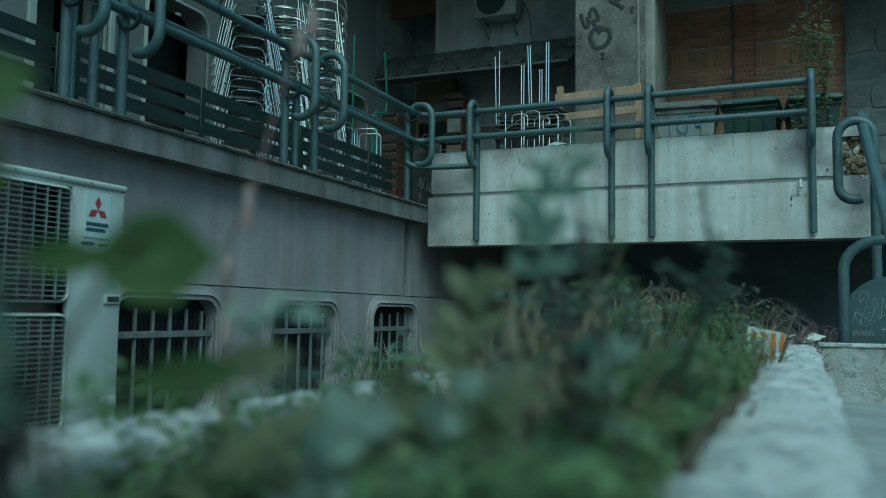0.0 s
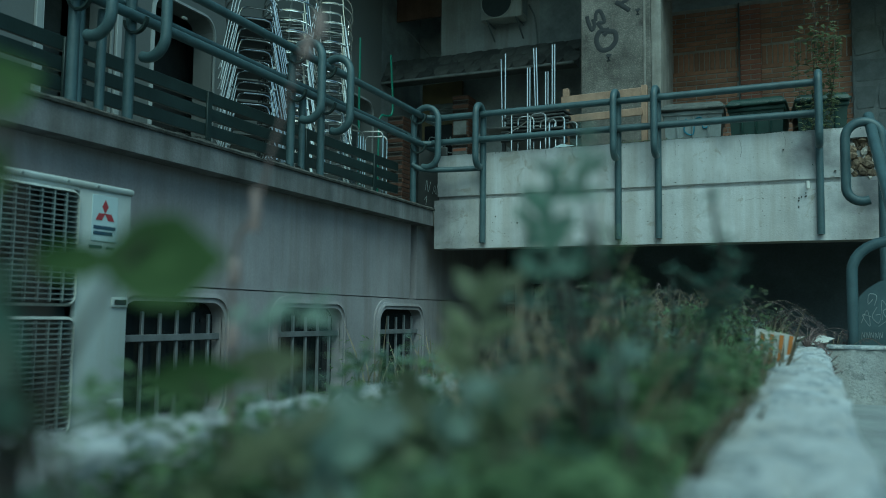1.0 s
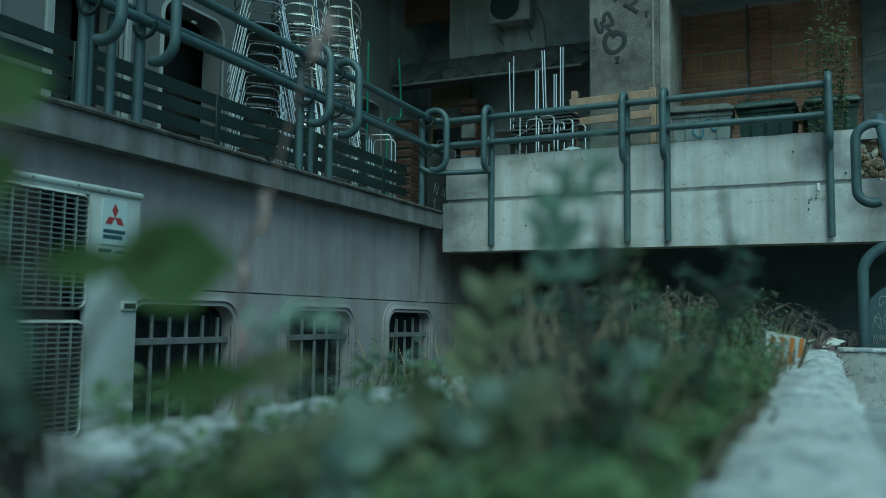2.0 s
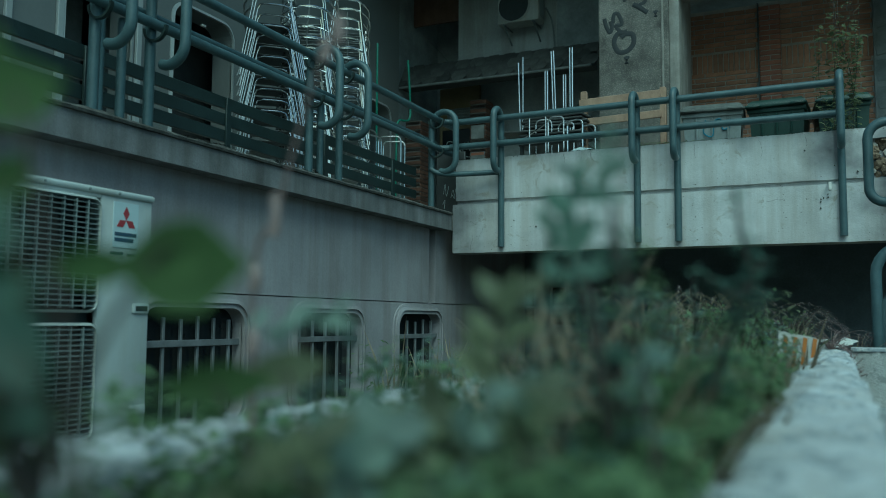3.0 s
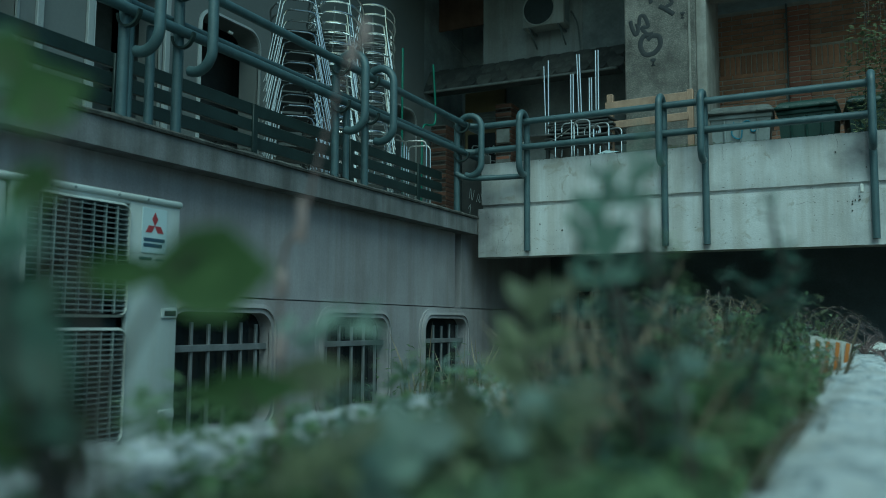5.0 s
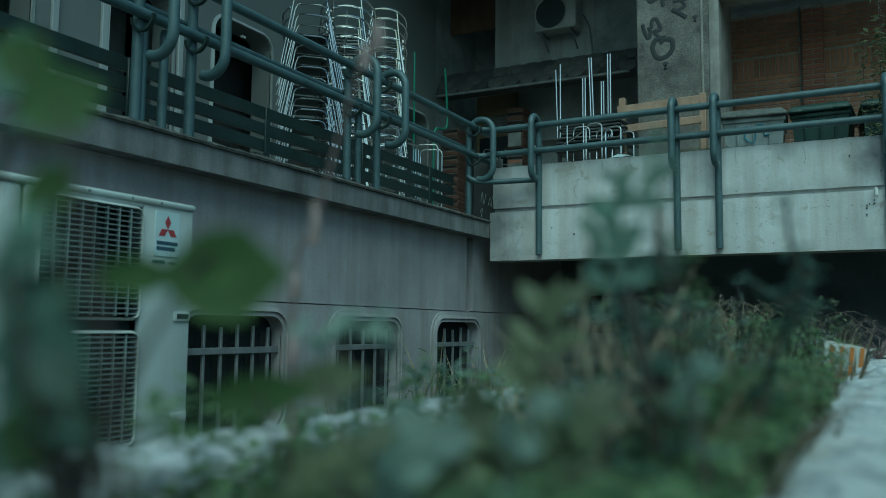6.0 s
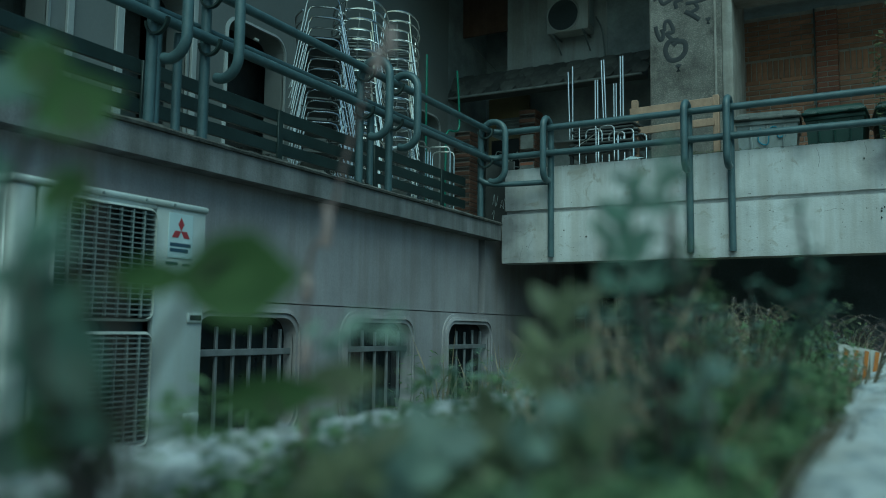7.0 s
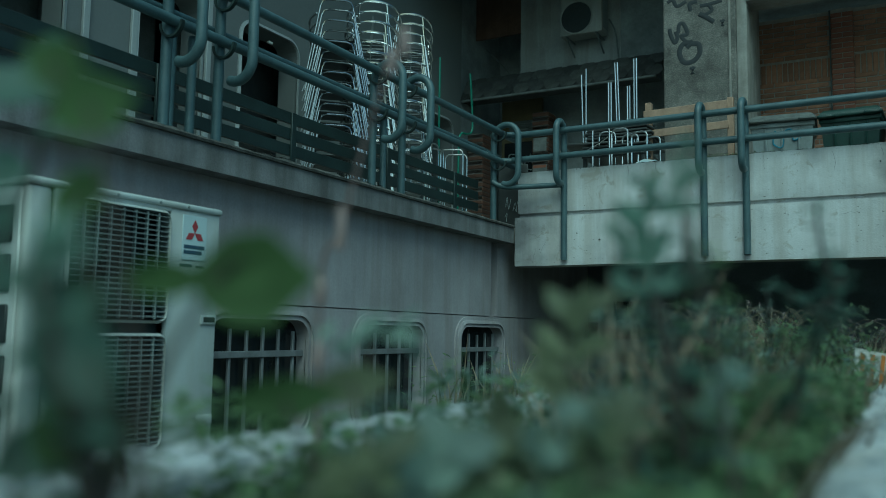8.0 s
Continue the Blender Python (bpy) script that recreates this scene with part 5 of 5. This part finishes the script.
NEAR = ((-0.726, 0.95, 1.045, 0.060, 85, 0.45), (-0.703, 0.95, 1.036, 0.055, 110, 0.45), (-0.732, 0.95, 1.078, 0.050, 70, 0.4))
BROAD = "weed with broad dark leaves close to the path"
SLIM = "weed with slim grey-green leaves close to the path"
for row in ((-0.722, 0.959, 1.147, 0.042, 20, 0.8), (-0.749, 0.959, 1.170, 0.040, 150, 0.7), (-0.791, 1.005, 1.037, 0.070, 80, 0.28), (-0.750, 1.134, 1.005, 0.075, 5, 0.4)):
    broad(*row, LEAFD, BROAD)
for row in ((-0.721, 0.936, 1.071, 0.078, 100, 0.28), (-0.586, 1.345, 1.131, 0.078, 70, 0.35), (-0.532, 1.254, 1.147, 0.055, 65, 0.4), (-0.564, 1.288, 1.110, 0.070, 80, 0.5), (-0.577, 1.392, 1.089, 0.055, 30, 0.5)):
    broad(*row, LEAFM, SLIM, 9)
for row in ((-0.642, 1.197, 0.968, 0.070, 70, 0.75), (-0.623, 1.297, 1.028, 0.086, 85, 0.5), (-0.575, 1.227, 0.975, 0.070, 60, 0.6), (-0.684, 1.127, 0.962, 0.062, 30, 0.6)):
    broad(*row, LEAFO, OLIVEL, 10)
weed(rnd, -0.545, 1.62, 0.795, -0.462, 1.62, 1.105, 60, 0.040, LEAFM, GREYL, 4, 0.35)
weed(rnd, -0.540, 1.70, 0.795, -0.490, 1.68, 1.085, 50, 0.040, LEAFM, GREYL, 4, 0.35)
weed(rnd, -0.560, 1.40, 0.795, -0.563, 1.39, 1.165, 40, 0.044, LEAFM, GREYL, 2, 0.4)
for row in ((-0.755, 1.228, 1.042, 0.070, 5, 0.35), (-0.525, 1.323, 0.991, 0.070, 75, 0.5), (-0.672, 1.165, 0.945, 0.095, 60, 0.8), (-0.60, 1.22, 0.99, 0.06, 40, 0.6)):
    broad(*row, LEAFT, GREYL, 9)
for row in ((-0.765, 0.994, 1.005, 0.045, 340, 0.55), (-0.794, 0.994, 0.985, 0.055, 30, 0.6)):
    broad(*row, LEAFM, SLIM)
broad(-0.731, 0.912, 1.075, 0.070, 95, 0.3, LEAFM, SLIM, 6)
for row in ((-0.735, 0.965, 1.108, 0.040, 60, 0.6), (-0.752, 0.975, 1.000, 0.050, 100, 0.6), (-0.735, 0.97, 1.055, 0.046, 80, 0.6)):
    broad(*row, LEAFD, BROAD)
for row in NEAR:
    broad(*row, LEAFM, SLIM)
broad(-0.735, 1.185, 1.012, 0.060, 10, 0.5, LEAFO, OLIVEL)
# low growth that fills the planter and the yard: uncountable small leaves and blades
def scatter(name, label, count, x0, x1, y0, y1, z, height, size, material, seed, slim=0.4, blade=False, low=0.35):
    r = random.Random(seed)
    g = Geo()
    for _ in range(count):
        x, y = r.uniform(x0, x1), r.uniform(y0, y1)
        if -0.72 < x < -0.48 and 3.9 < y < 4.75 and z > 0.7:
            continue
        clump = 0.5 + 0.9 * noise.noise(Vector((x * 3.5, y * 2.2, seed)))
        h = height(x, y) * max(0.3, clump) * r.uniform(low, 1.0)
        if x < -0.78 and y < 2.8 and z > 0.7 and noise.noise(Vector((y * 9.0, 2.0, 0.5))) > 0.08:
            h *= 0.5
        a = r.uniform(0, 6.28)
        if blade:
            d = Vector((math.cos(a) * 0.35, math.sin(a) * 0.35, 1.0))
            l = max(0.05, h * 1.1)
            leaf_at(g, Vector((x, y, z)), d, Vector((math.sin(a), math.cos(a), 0.2)), l, 0.006 + 0.012 * l, r.uniform(0.05, 0.5))
        else:
            d = Vector((math.cos(a), math.sin(a), r.uniform(-0.3, 0.8)))
            s = size * r.uniform(0.5, 1.3)
            leaf_at(g, Vector((x, y, z + h)), d, Vector((0, 0, 1)), s, s * slim, r.uniform(0, 0.5))
    me = g.mesh(name, material)
    return tagged(new(name, me), label, "plants", kind="stuff")


def planter_h(x, y):
    if y < 1.5:
        return 0.17 if x > -0.9 else 0.20
    if y < 3.4:
        return 0.25 if x > -0.85 else 0.22
    return 0.30


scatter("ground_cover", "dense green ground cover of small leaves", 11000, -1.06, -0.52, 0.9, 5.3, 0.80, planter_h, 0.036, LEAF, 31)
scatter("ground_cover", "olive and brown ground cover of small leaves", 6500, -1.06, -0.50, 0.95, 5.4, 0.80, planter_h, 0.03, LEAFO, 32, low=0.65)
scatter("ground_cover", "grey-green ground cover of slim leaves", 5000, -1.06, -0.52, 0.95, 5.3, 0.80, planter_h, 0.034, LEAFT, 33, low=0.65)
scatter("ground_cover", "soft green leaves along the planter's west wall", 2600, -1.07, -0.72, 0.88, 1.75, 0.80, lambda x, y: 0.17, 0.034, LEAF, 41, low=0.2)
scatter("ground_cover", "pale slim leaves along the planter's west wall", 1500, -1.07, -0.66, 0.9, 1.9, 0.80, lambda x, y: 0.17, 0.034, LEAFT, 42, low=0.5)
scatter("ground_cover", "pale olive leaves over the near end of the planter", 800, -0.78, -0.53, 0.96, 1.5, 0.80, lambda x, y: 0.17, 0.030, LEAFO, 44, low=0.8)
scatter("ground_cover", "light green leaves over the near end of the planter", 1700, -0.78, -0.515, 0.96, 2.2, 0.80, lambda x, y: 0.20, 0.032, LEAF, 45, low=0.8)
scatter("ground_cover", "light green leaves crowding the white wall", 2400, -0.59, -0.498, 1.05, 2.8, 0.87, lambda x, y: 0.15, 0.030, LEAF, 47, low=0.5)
scatter("dry_grass", "pale dry grass leaning over the white wall", 500, -0.74, -0.515, 1.0, 2.8, 0.80, lambda x, y: 0.30, 0.03, DRY, 46, blade=True, low=0.6)
scatter("dry_grass", "fine pale grass heads above the weeds", 700, -0.80, -0.55, 1.5, 3.2, 0.80, lambda x, y: 0.28, 0.03, DRY, 43, blade=True, low=0.6)
scatter("dry_grass", "dry pale grass among the weeds", 5200, -1.06, -0.50, 1.3, 5.5, 0.80, lambda x, y: 0.30 if y > 3 else 0.18, 0.03, DRY, 34, blade=True)
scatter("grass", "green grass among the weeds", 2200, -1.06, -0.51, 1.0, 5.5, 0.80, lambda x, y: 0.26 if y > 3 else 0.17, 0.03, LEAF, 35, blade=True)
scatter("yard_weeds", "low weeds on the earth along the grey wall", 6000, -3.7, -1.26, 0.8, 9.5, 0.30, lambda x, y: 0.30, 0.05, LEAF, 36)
scatter("yard_grass", "tall grass on the earth along the grey wall", 2500, -3.7, -1.26, 0.8, 9.5, 0.30, lambda x, y: 0.30, 0.05, DRY, 37, blade=True)
scatter("shade_weeds", "weeds in the shade before the balcony", 5000, -3.6, -0.2, 5.8, 8.6, 0.30, lambda x, y: 0.62, 0.05, LEAF, 38)
scatter("shade_grass", "dry grass in the shade before the balcony", 1800, -3.6, 0.6, 5.8, 8.8, 0.30, lambda x, y: 0.75, 0.05, DRY, 39, blade=True)
scatter("edge_weeds", "small weeds along the foot of the stair", 900, -0.5, 1.2, 5.78, 6.6, 0.62, lambda x, y: 0.34, 0.03, LEAF, 40)
g = Geo()
g.box(-0.5, 6.0, 5.74, 8.0, 0.3, 0.66)
struct("bank", g, EARTH, "earth bank behind the low white wall", "ground")


def bush(x, y, top, spread, n, size, seed, label, m):
    r = random.Random(seed)
    ob = thing("bush", x, y, 0.80, label, "bush", "bushes at the planter's end")
    for k in range(n):
        st, lv = Geo(), Geo()
        a = r.uniform(0, 6.28)
        rad = spread * math.sqrt(r.random())
        t = (math.cos(a) * rad, math.sin(a) * rad * 1.3, (top - 0.80) * r.uniform(0.55, 1.0))
        weed_geo(r, st, lv, (t[0] * 0.3, t[1] * 0.3, 0), t, 26, size, 4, 0.4)
        part("stem", st, TWIG, ob)
        part("foliage", lv, m if k % 4 else LEAFO, ob)
    return ob


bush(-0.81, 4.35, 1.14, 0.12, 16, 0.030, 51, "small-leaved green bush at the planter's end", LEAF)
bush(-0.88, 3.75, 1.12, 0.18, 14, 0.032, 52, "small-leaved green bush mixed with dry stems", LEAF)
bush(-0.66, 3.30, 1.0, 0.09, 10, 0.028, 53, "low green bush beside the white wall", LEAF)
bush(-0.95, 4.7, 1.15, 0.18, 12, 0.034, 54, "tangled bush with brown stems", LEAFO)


def dry_tuft(x, y, z, h, n, seed, label, m=DRY, droop=0.6):
    r = random.Random(seed)
    ob = thing("dry_tuft", x, y, z, label, "dry grass", "dry tufts")
    g = Geo()
    for _ in range(n):
        a, l = r.uniform(0, 6.28), h * r.uniform(0.6, 1.1)
        d = Vector((math.cos(a), math.sin(a), 0))
        k = r.uniform(0.2, droop)
        g.tube(smooth_path([(0, 0, 0), d * l * k * 0.35 + Vector((0, 0, l * 0.6)), d * l * k * 0.8 + Vector((0, 0, l * 0.85)), d * l * k * 1.25 + Vector((0, 0, l * 0.72))], 3), 0.0022, 4, r1=0.0008)
    part("tuft", g, m, ob)
    return ob


def plume_tuft(x, y, z, h, n, seed, lean=0.0):
    """Fountain grass: fine stalks that end in drooping feathery heads."""
    r = random.Random(seed)
    ob = thing("plume_grass", x, y, z, "tuft of plume grass with drooping purple-grey heads", "plume grass", "plume grasses")
    st = Geo()
    for _ in range(n):
        a, l = r.uniform(0, 6.28), h * r.uniform(0.75, 1.1)
        d = Vector((math.cos(a) + lean, math.sin(a), 0)) * r.uniform(0.25, 0.8)
        path = smooth_path([(0, 0, 0), d * l * 0.3 + Vector((0, 0, l * 0.65)), d * l * 0.75 + Vector((0, 0, l * 0.95)), d * l * 1.15 + Vector((0, 0, l * 0.78))], 6)
        st.tube(path, 0.0018, 4, r1=0.0008)
        head = Geo()
        for p in path[-9:]:
            for _ in range(9):
                q = Vector((r.uniform(-1, 1), r.uniform(-1, 1), r.uniform(-1.2, 0.4))) * 0.016 + d * 0.02
                head.tube([p, p + q], 0.0014, 3, r1=0.0006, caps=False)
        part("seed_head", head, PLUME, ob)
    part("stalks", st, DRY, ob)
    return ob


for row in ((-0.60, 5.58, 0.80, 0.30, 14, 81, 0.3), (-1.25, 6.2, 0.36, 0.90, 14, 82, 0.0), (-1.05, 6.3, 0.36, 0.88, 12, 83, 0.4), (-1.45, 6.1, 0.34, 0.84, 12, 84, -0.2), (-0.30, 5.85, 0.66, 0.34, 10, 85, 0.6)):
    plume_tuft(*row)


dry_tuft(-0.60, 5.1, 0.80, 0.34, 90, 61, "arching tuft of dry grey grass", TWIG, 0.7)
dry_tuft(-0.95, 4.6, 0.80, 0.40, 60, 62, "arching tuft of dry pale grass")
dry_tuft(-1.00, 3.7, 0.80, 0.38, 50, 63, "arching tuft of dry pale grass")
dry_tuft(-1.35, 6.4, 0.40, 0.75, 90, 64, "tall dry tuft in the shade before the balcony")
dry_tuft(-1.9, 6.6, 0.35, 0.70, 90, 65, "tall dry tuft in the shade before the balcony")
dry_tuft(-0.42, 5.35, 0.90, 0.12, 40, 66, "small dead tuft hanging over the white wall", STEM, 1.5)
sprig = thing("dry_sprig", -0.375, 4.6, 0.905, "dry purple-brown sprig lying on the white wall", "dry grass")
g = Geo()
r2 = random.Random(9)
main = smooth_path([(-0.06, 0.8, 0.05), (0.0, 0.4, 0.03), (0.03, 0.0, 0.015), (0.055, -0.35, -0.06)], 6)
g.tube(main, 0.003, 5)
for p in main[2:]:
    for _ in range(4):
        g.tube([p, p + Vector((r2.uniform(-0.03, 0.03), r2.uniform(-0.06, 0.02), r2.uniform(-0.005, 0.03)))], 0.0018, 4)
part("stem", g, STEM, sprig)

# litter at the planter's end
bag = thing("striped_carton", -0.555, 4.62, 0.82, "crumpled paper carton with orange and white stripes", "carton", turn=-8)
v0, v1 = [(-0.062, -0.03), (0.062, -0.03), (0.062, 0.03), (-0.062, 0.03)], [(-0.070, -0.04), (0.075, -0.035), (0.068, 0.04), (-0.075, 0.035)]
g = Geo().add([(a, b, 0.0) for a, b in v0] + [(a * 1.05, b, 0.165 + (0.012 if a < 0 else -0.006)) for a, b in v1], [(3, 2, 1, 0), (0, 1, 5, 4), (1, 2, 6, 5), (2, 3, 7, 6), (3, 0, 4, 7)])
part("body", g, PAPER, bag, smooth=False)
for i in range(4):
    x = -0.046 + 0.032 * i
    g = Geo().add([(x, -0.0335, 0.004), (x + 0.013, -0.0335, 0.004), (x * 1.15 + 0.015, -0.0425, 0.160), (x * 1.15, -0.0430, 0.163), (x, -0.031, 0.004), (x + 0.013, -0.031, 0.004), (x * 1.15 + 0.015, -0.039, 0.160), (x * 1.15, -0.039, 0.163)],
                  [(0, 1, 2, 3), (0, 4, 5, 1), (1, 5, 6, 2), (2, 6, 7, 3), (3, 7, 4, 0)])
    part("stripe", g, ORANGE, bag, smooth=False)
bag.matrix_world = pose(-0.555, 4.46, 0.83, 4, 5, 6)
single("stick", Geo().tube(smooth_path([(-0.645, 4.5, 0.80), (-0.635, 4.52, 0.93), (-0.66, 4.55, 1.04), (-0.665, 4.57, 1.125)], 5), 0.011, 6, r1=0.006), TWIG, "dark weathered stick in the planter", "stick")
for x, y, z, t, s in ((-0.42, 5.40, 0.915, 20, 0.10), (-0.50, 5.3, 0.925, -40, 0.08), (-0.36, 5.48, 0.93, 65, 0.09)):
    g = Geo().add([(-s, -0.02, 0), (s, -0.035, 0.02), (s * 0.9, 0.035, 0.03), (-s * 0.8, 0.03, 0.012), (0, 0, 0.035)], [(0, 1, 4), (1, 2, 4), (2, 3, 4), (3, 0, 4), (3, 2, 1, 0)])
    ob = single("paper_scrap", g, PAPER, "torn white paper scrap on the wall's end", "litter", "paper scraps", smooth=False)
    ob.matrix_world = pose(x, y, z, 8, -6, t)

# climbing weed on the balcony
climb = thing("climbing_weed", -0.30, 8.75, 2.1, "spindly climbing weed with small leaves and seed heads", "weed")
r3 = random.Random(14)
for sx, sy, tx, tz in ((0.0, 0.0, -0.10, 2.35), (0.05, 0.05, 0.08, 2.40), (-0.05, 0.0, -0.02, 2.2), (0.05, 0.1, 0.10, 1.95), (0.08, 0.0, 0.16, 1.45), (-0.1, 0.05, -0.16, 1.6), (0.0, 0.0, 0.04, 2.3)):
    st, lv = Geo(), Geo()
    path = smooth_path([(sx, sy, 0.0), (sx + r3.uniform(-0.06, 0.06), sy, tz * 0.4), ((sx + tx) / 2 + r3.uniform(-0.08, 0.08), sy, tz * 0.7), (tx, sy, tz)], 8)
    st.tube(path, 0.0035, 5, r1=0.0015)
    for k, p in enumerate(path[6:]):
        for _ in range(8 if p.z < 1.55 else 2):
            a = r3.uniform(0, 6.28)
            s = r3.uniform(0.03, 0.065) if p.z < 1.65 else 0.025
            leaf_at(lv, p + Vector((r3.uniform(-0.05, 0.05), r3.uniform(-0.03, 0.03), r3.uniform(-0.05, 0.05))), Vector((math.cos(a), math.sin(a), r3.uniform(-0.3, 0.4))), Vector((0, 0, 1)), s, s * 0.6, 0.3)
        if p.z > 1.6:
            e = p + Vector((r3.uniform(-0.08, 0.08), 0, r3.uniform(0.0, 0.10)))
            st.tube([p, e], 0.0015, 4)
            lv.tube([e, e + Vector((0.004, 0, 0.012))], 0.006, 5)
    part("stem", st, TWIG, climb)
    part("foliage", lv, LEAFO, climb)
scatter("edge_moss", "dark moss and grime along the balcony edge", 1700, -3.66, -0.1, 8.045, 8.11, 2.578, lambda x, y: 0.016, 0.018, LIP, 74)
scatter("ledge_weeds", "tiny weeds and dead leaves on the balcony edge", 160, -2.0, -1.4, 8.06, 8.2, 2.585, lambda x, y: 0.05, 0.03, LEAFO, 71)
scatter("coping_moss", "small moss and dry weeds on the terrace coping", 260, -3.95, -3.72, 5.35, 5.8, 2.08, lambda x, y: 0.05, 0.025, LIP, 72)
scatter("coping_moss", "small moss and dirt on the terrace coping", 200, -3.80, -3.71, 4.3, 4.75, 2.08, lambda x, y: 0.02, 0.02, LIP, 73)


# ---- pieces of walls and pavement ----
wall_b = struct("wall_brick", Geo().box(-2.6, 0.10, 11.612, 11.8, 2.1, 5.0), MORTAR, "brown brick infill wall with soldier courses", "wall")
BL, BH, CO = 0.236, 0.050, 0.0635
kinds = {}
def brick(w, h, x, z, material, parent, y=11.60, d=0.03):
    key = (round(w, 3), round(h, 3), material.name)
    if key not in kinds:
        kinds[key] = recalc(Geo().bbox(0, w, 0, d, 0, h, 0.004, 1).mesh("brick", material))
    ob = new("brick", kinds[key])
    ob.parent = parent
    ob.matrix_basis = pose(x, y, z)
rnd = random.Random(77)
rest = Geo()
for c in range(45):
    z = 2.105 + CO * c
    if 4.19 < z < 4.42:
        continue
    for x0, x1 in ((-2.55, -1.175), (-0.905, 0.095)):
        x = x0 - (0.125 if c % 2 else 0.0)
        while x < x1 - 0.02:
            a, b = max(x, x0), min(x + BL, x1)
            if b - a > 0.03:
                if z > 3.05 and a > -2.2:
                    brick(b - a, BH, a, z, BRICK, wall_b, 11.60 + rnd.uniform(-0.003, 0.003))
                else:
                    rest.box(a, b, 11.60, 11.62, z, z + BH)
            x += BL + 0.0125
for x0, x1 in ((-2.15, -1.18), (-0.90, 0.09)):
    x = x0
    while x < x1:
        brick(0.050, 0.235, x, 4.185, BRICK, wall_b, 11.60 + rnd.uniform(-0.004, 0.003))
        x += 0.0635
tagged(part("brickwork", rest, BRICKJ, wall_b, smooth=False), kind="stuff")
pil = thing("brick_pilaster", -1.03, 11.56, 2.1, "proud red brick pilaster in the brick wall", "pilaster")
part("core", Geo().box(-0.112, 0.112, 0.01, 0.052, 0, 2.9), MORTAR, pil)
for c in range(45):
    if c % 2:
        brick(0.245, BH, -0.1225, 0.005 + CO * c, REDBRICK, pil, 0.0, 0.05)
    else:
        brick(0.1175, BH, -0.1225, 0.005 + CO * c, REDBRICK, pil, 0.0, 0.05)
        brick(0.1175, BH, 0.005, 0.005 + CO * c, REDBRICK, pil, 0.0, 0.05)
single("downpipe", Geo().bbox(-1.172, -1.158, 11.56, 11.598, 2.1, 5.0, 0.003, 1), DARK, "narrow black joint strip beside the pilaster", "trim", kind="structure")
# irregular stone slabs
rnd = random.Random(6)
for r in range(9):
    x = 0.105
    z = 2.15 + 0.33 * r
    while x < 1.6:
        w = rnd.uniform(0.22, 0.42)
        j = lambda s=0.035: rnd.uniform(-s, s)
        poly = [(x + 0.008 + abs(j()), z + 0.008 + abs(j())), (x + w - 0.008 - abs(j()), z + 0.008 + abs(j(0.05))), (x + w - 0.008, z + 0.16 + j()), (x + w - 0.008 - abs(j()), z + 0.32 - abs(j(0.05))), (x + 0.008 + abs(j()), z + 0.32 - abs(j())), (x + 0.008, z + 0.17 + j())]
        part("stone", Geo().prism(poly, 11.49 - rnd.uniform(0.0, 0.02), 11.505, "y"), SLATE, stone, smooth=False)
        x += w
# pavement slabs
rnd = random.Random(12)
for i in range(5):
    for k in range(12):
        x, y = -0.33 + 0.60 * i, -1.6 + 0.60 * k
        y1 = min(y + 0.592, 5.56)
        part("slab", Geo().bbox(x + 0.004, x + 0.592, y, y1, 0.60, 0.62 + rnd.uniform(-0.002, 0.003), 0.004, 1), PAVE, pavement)
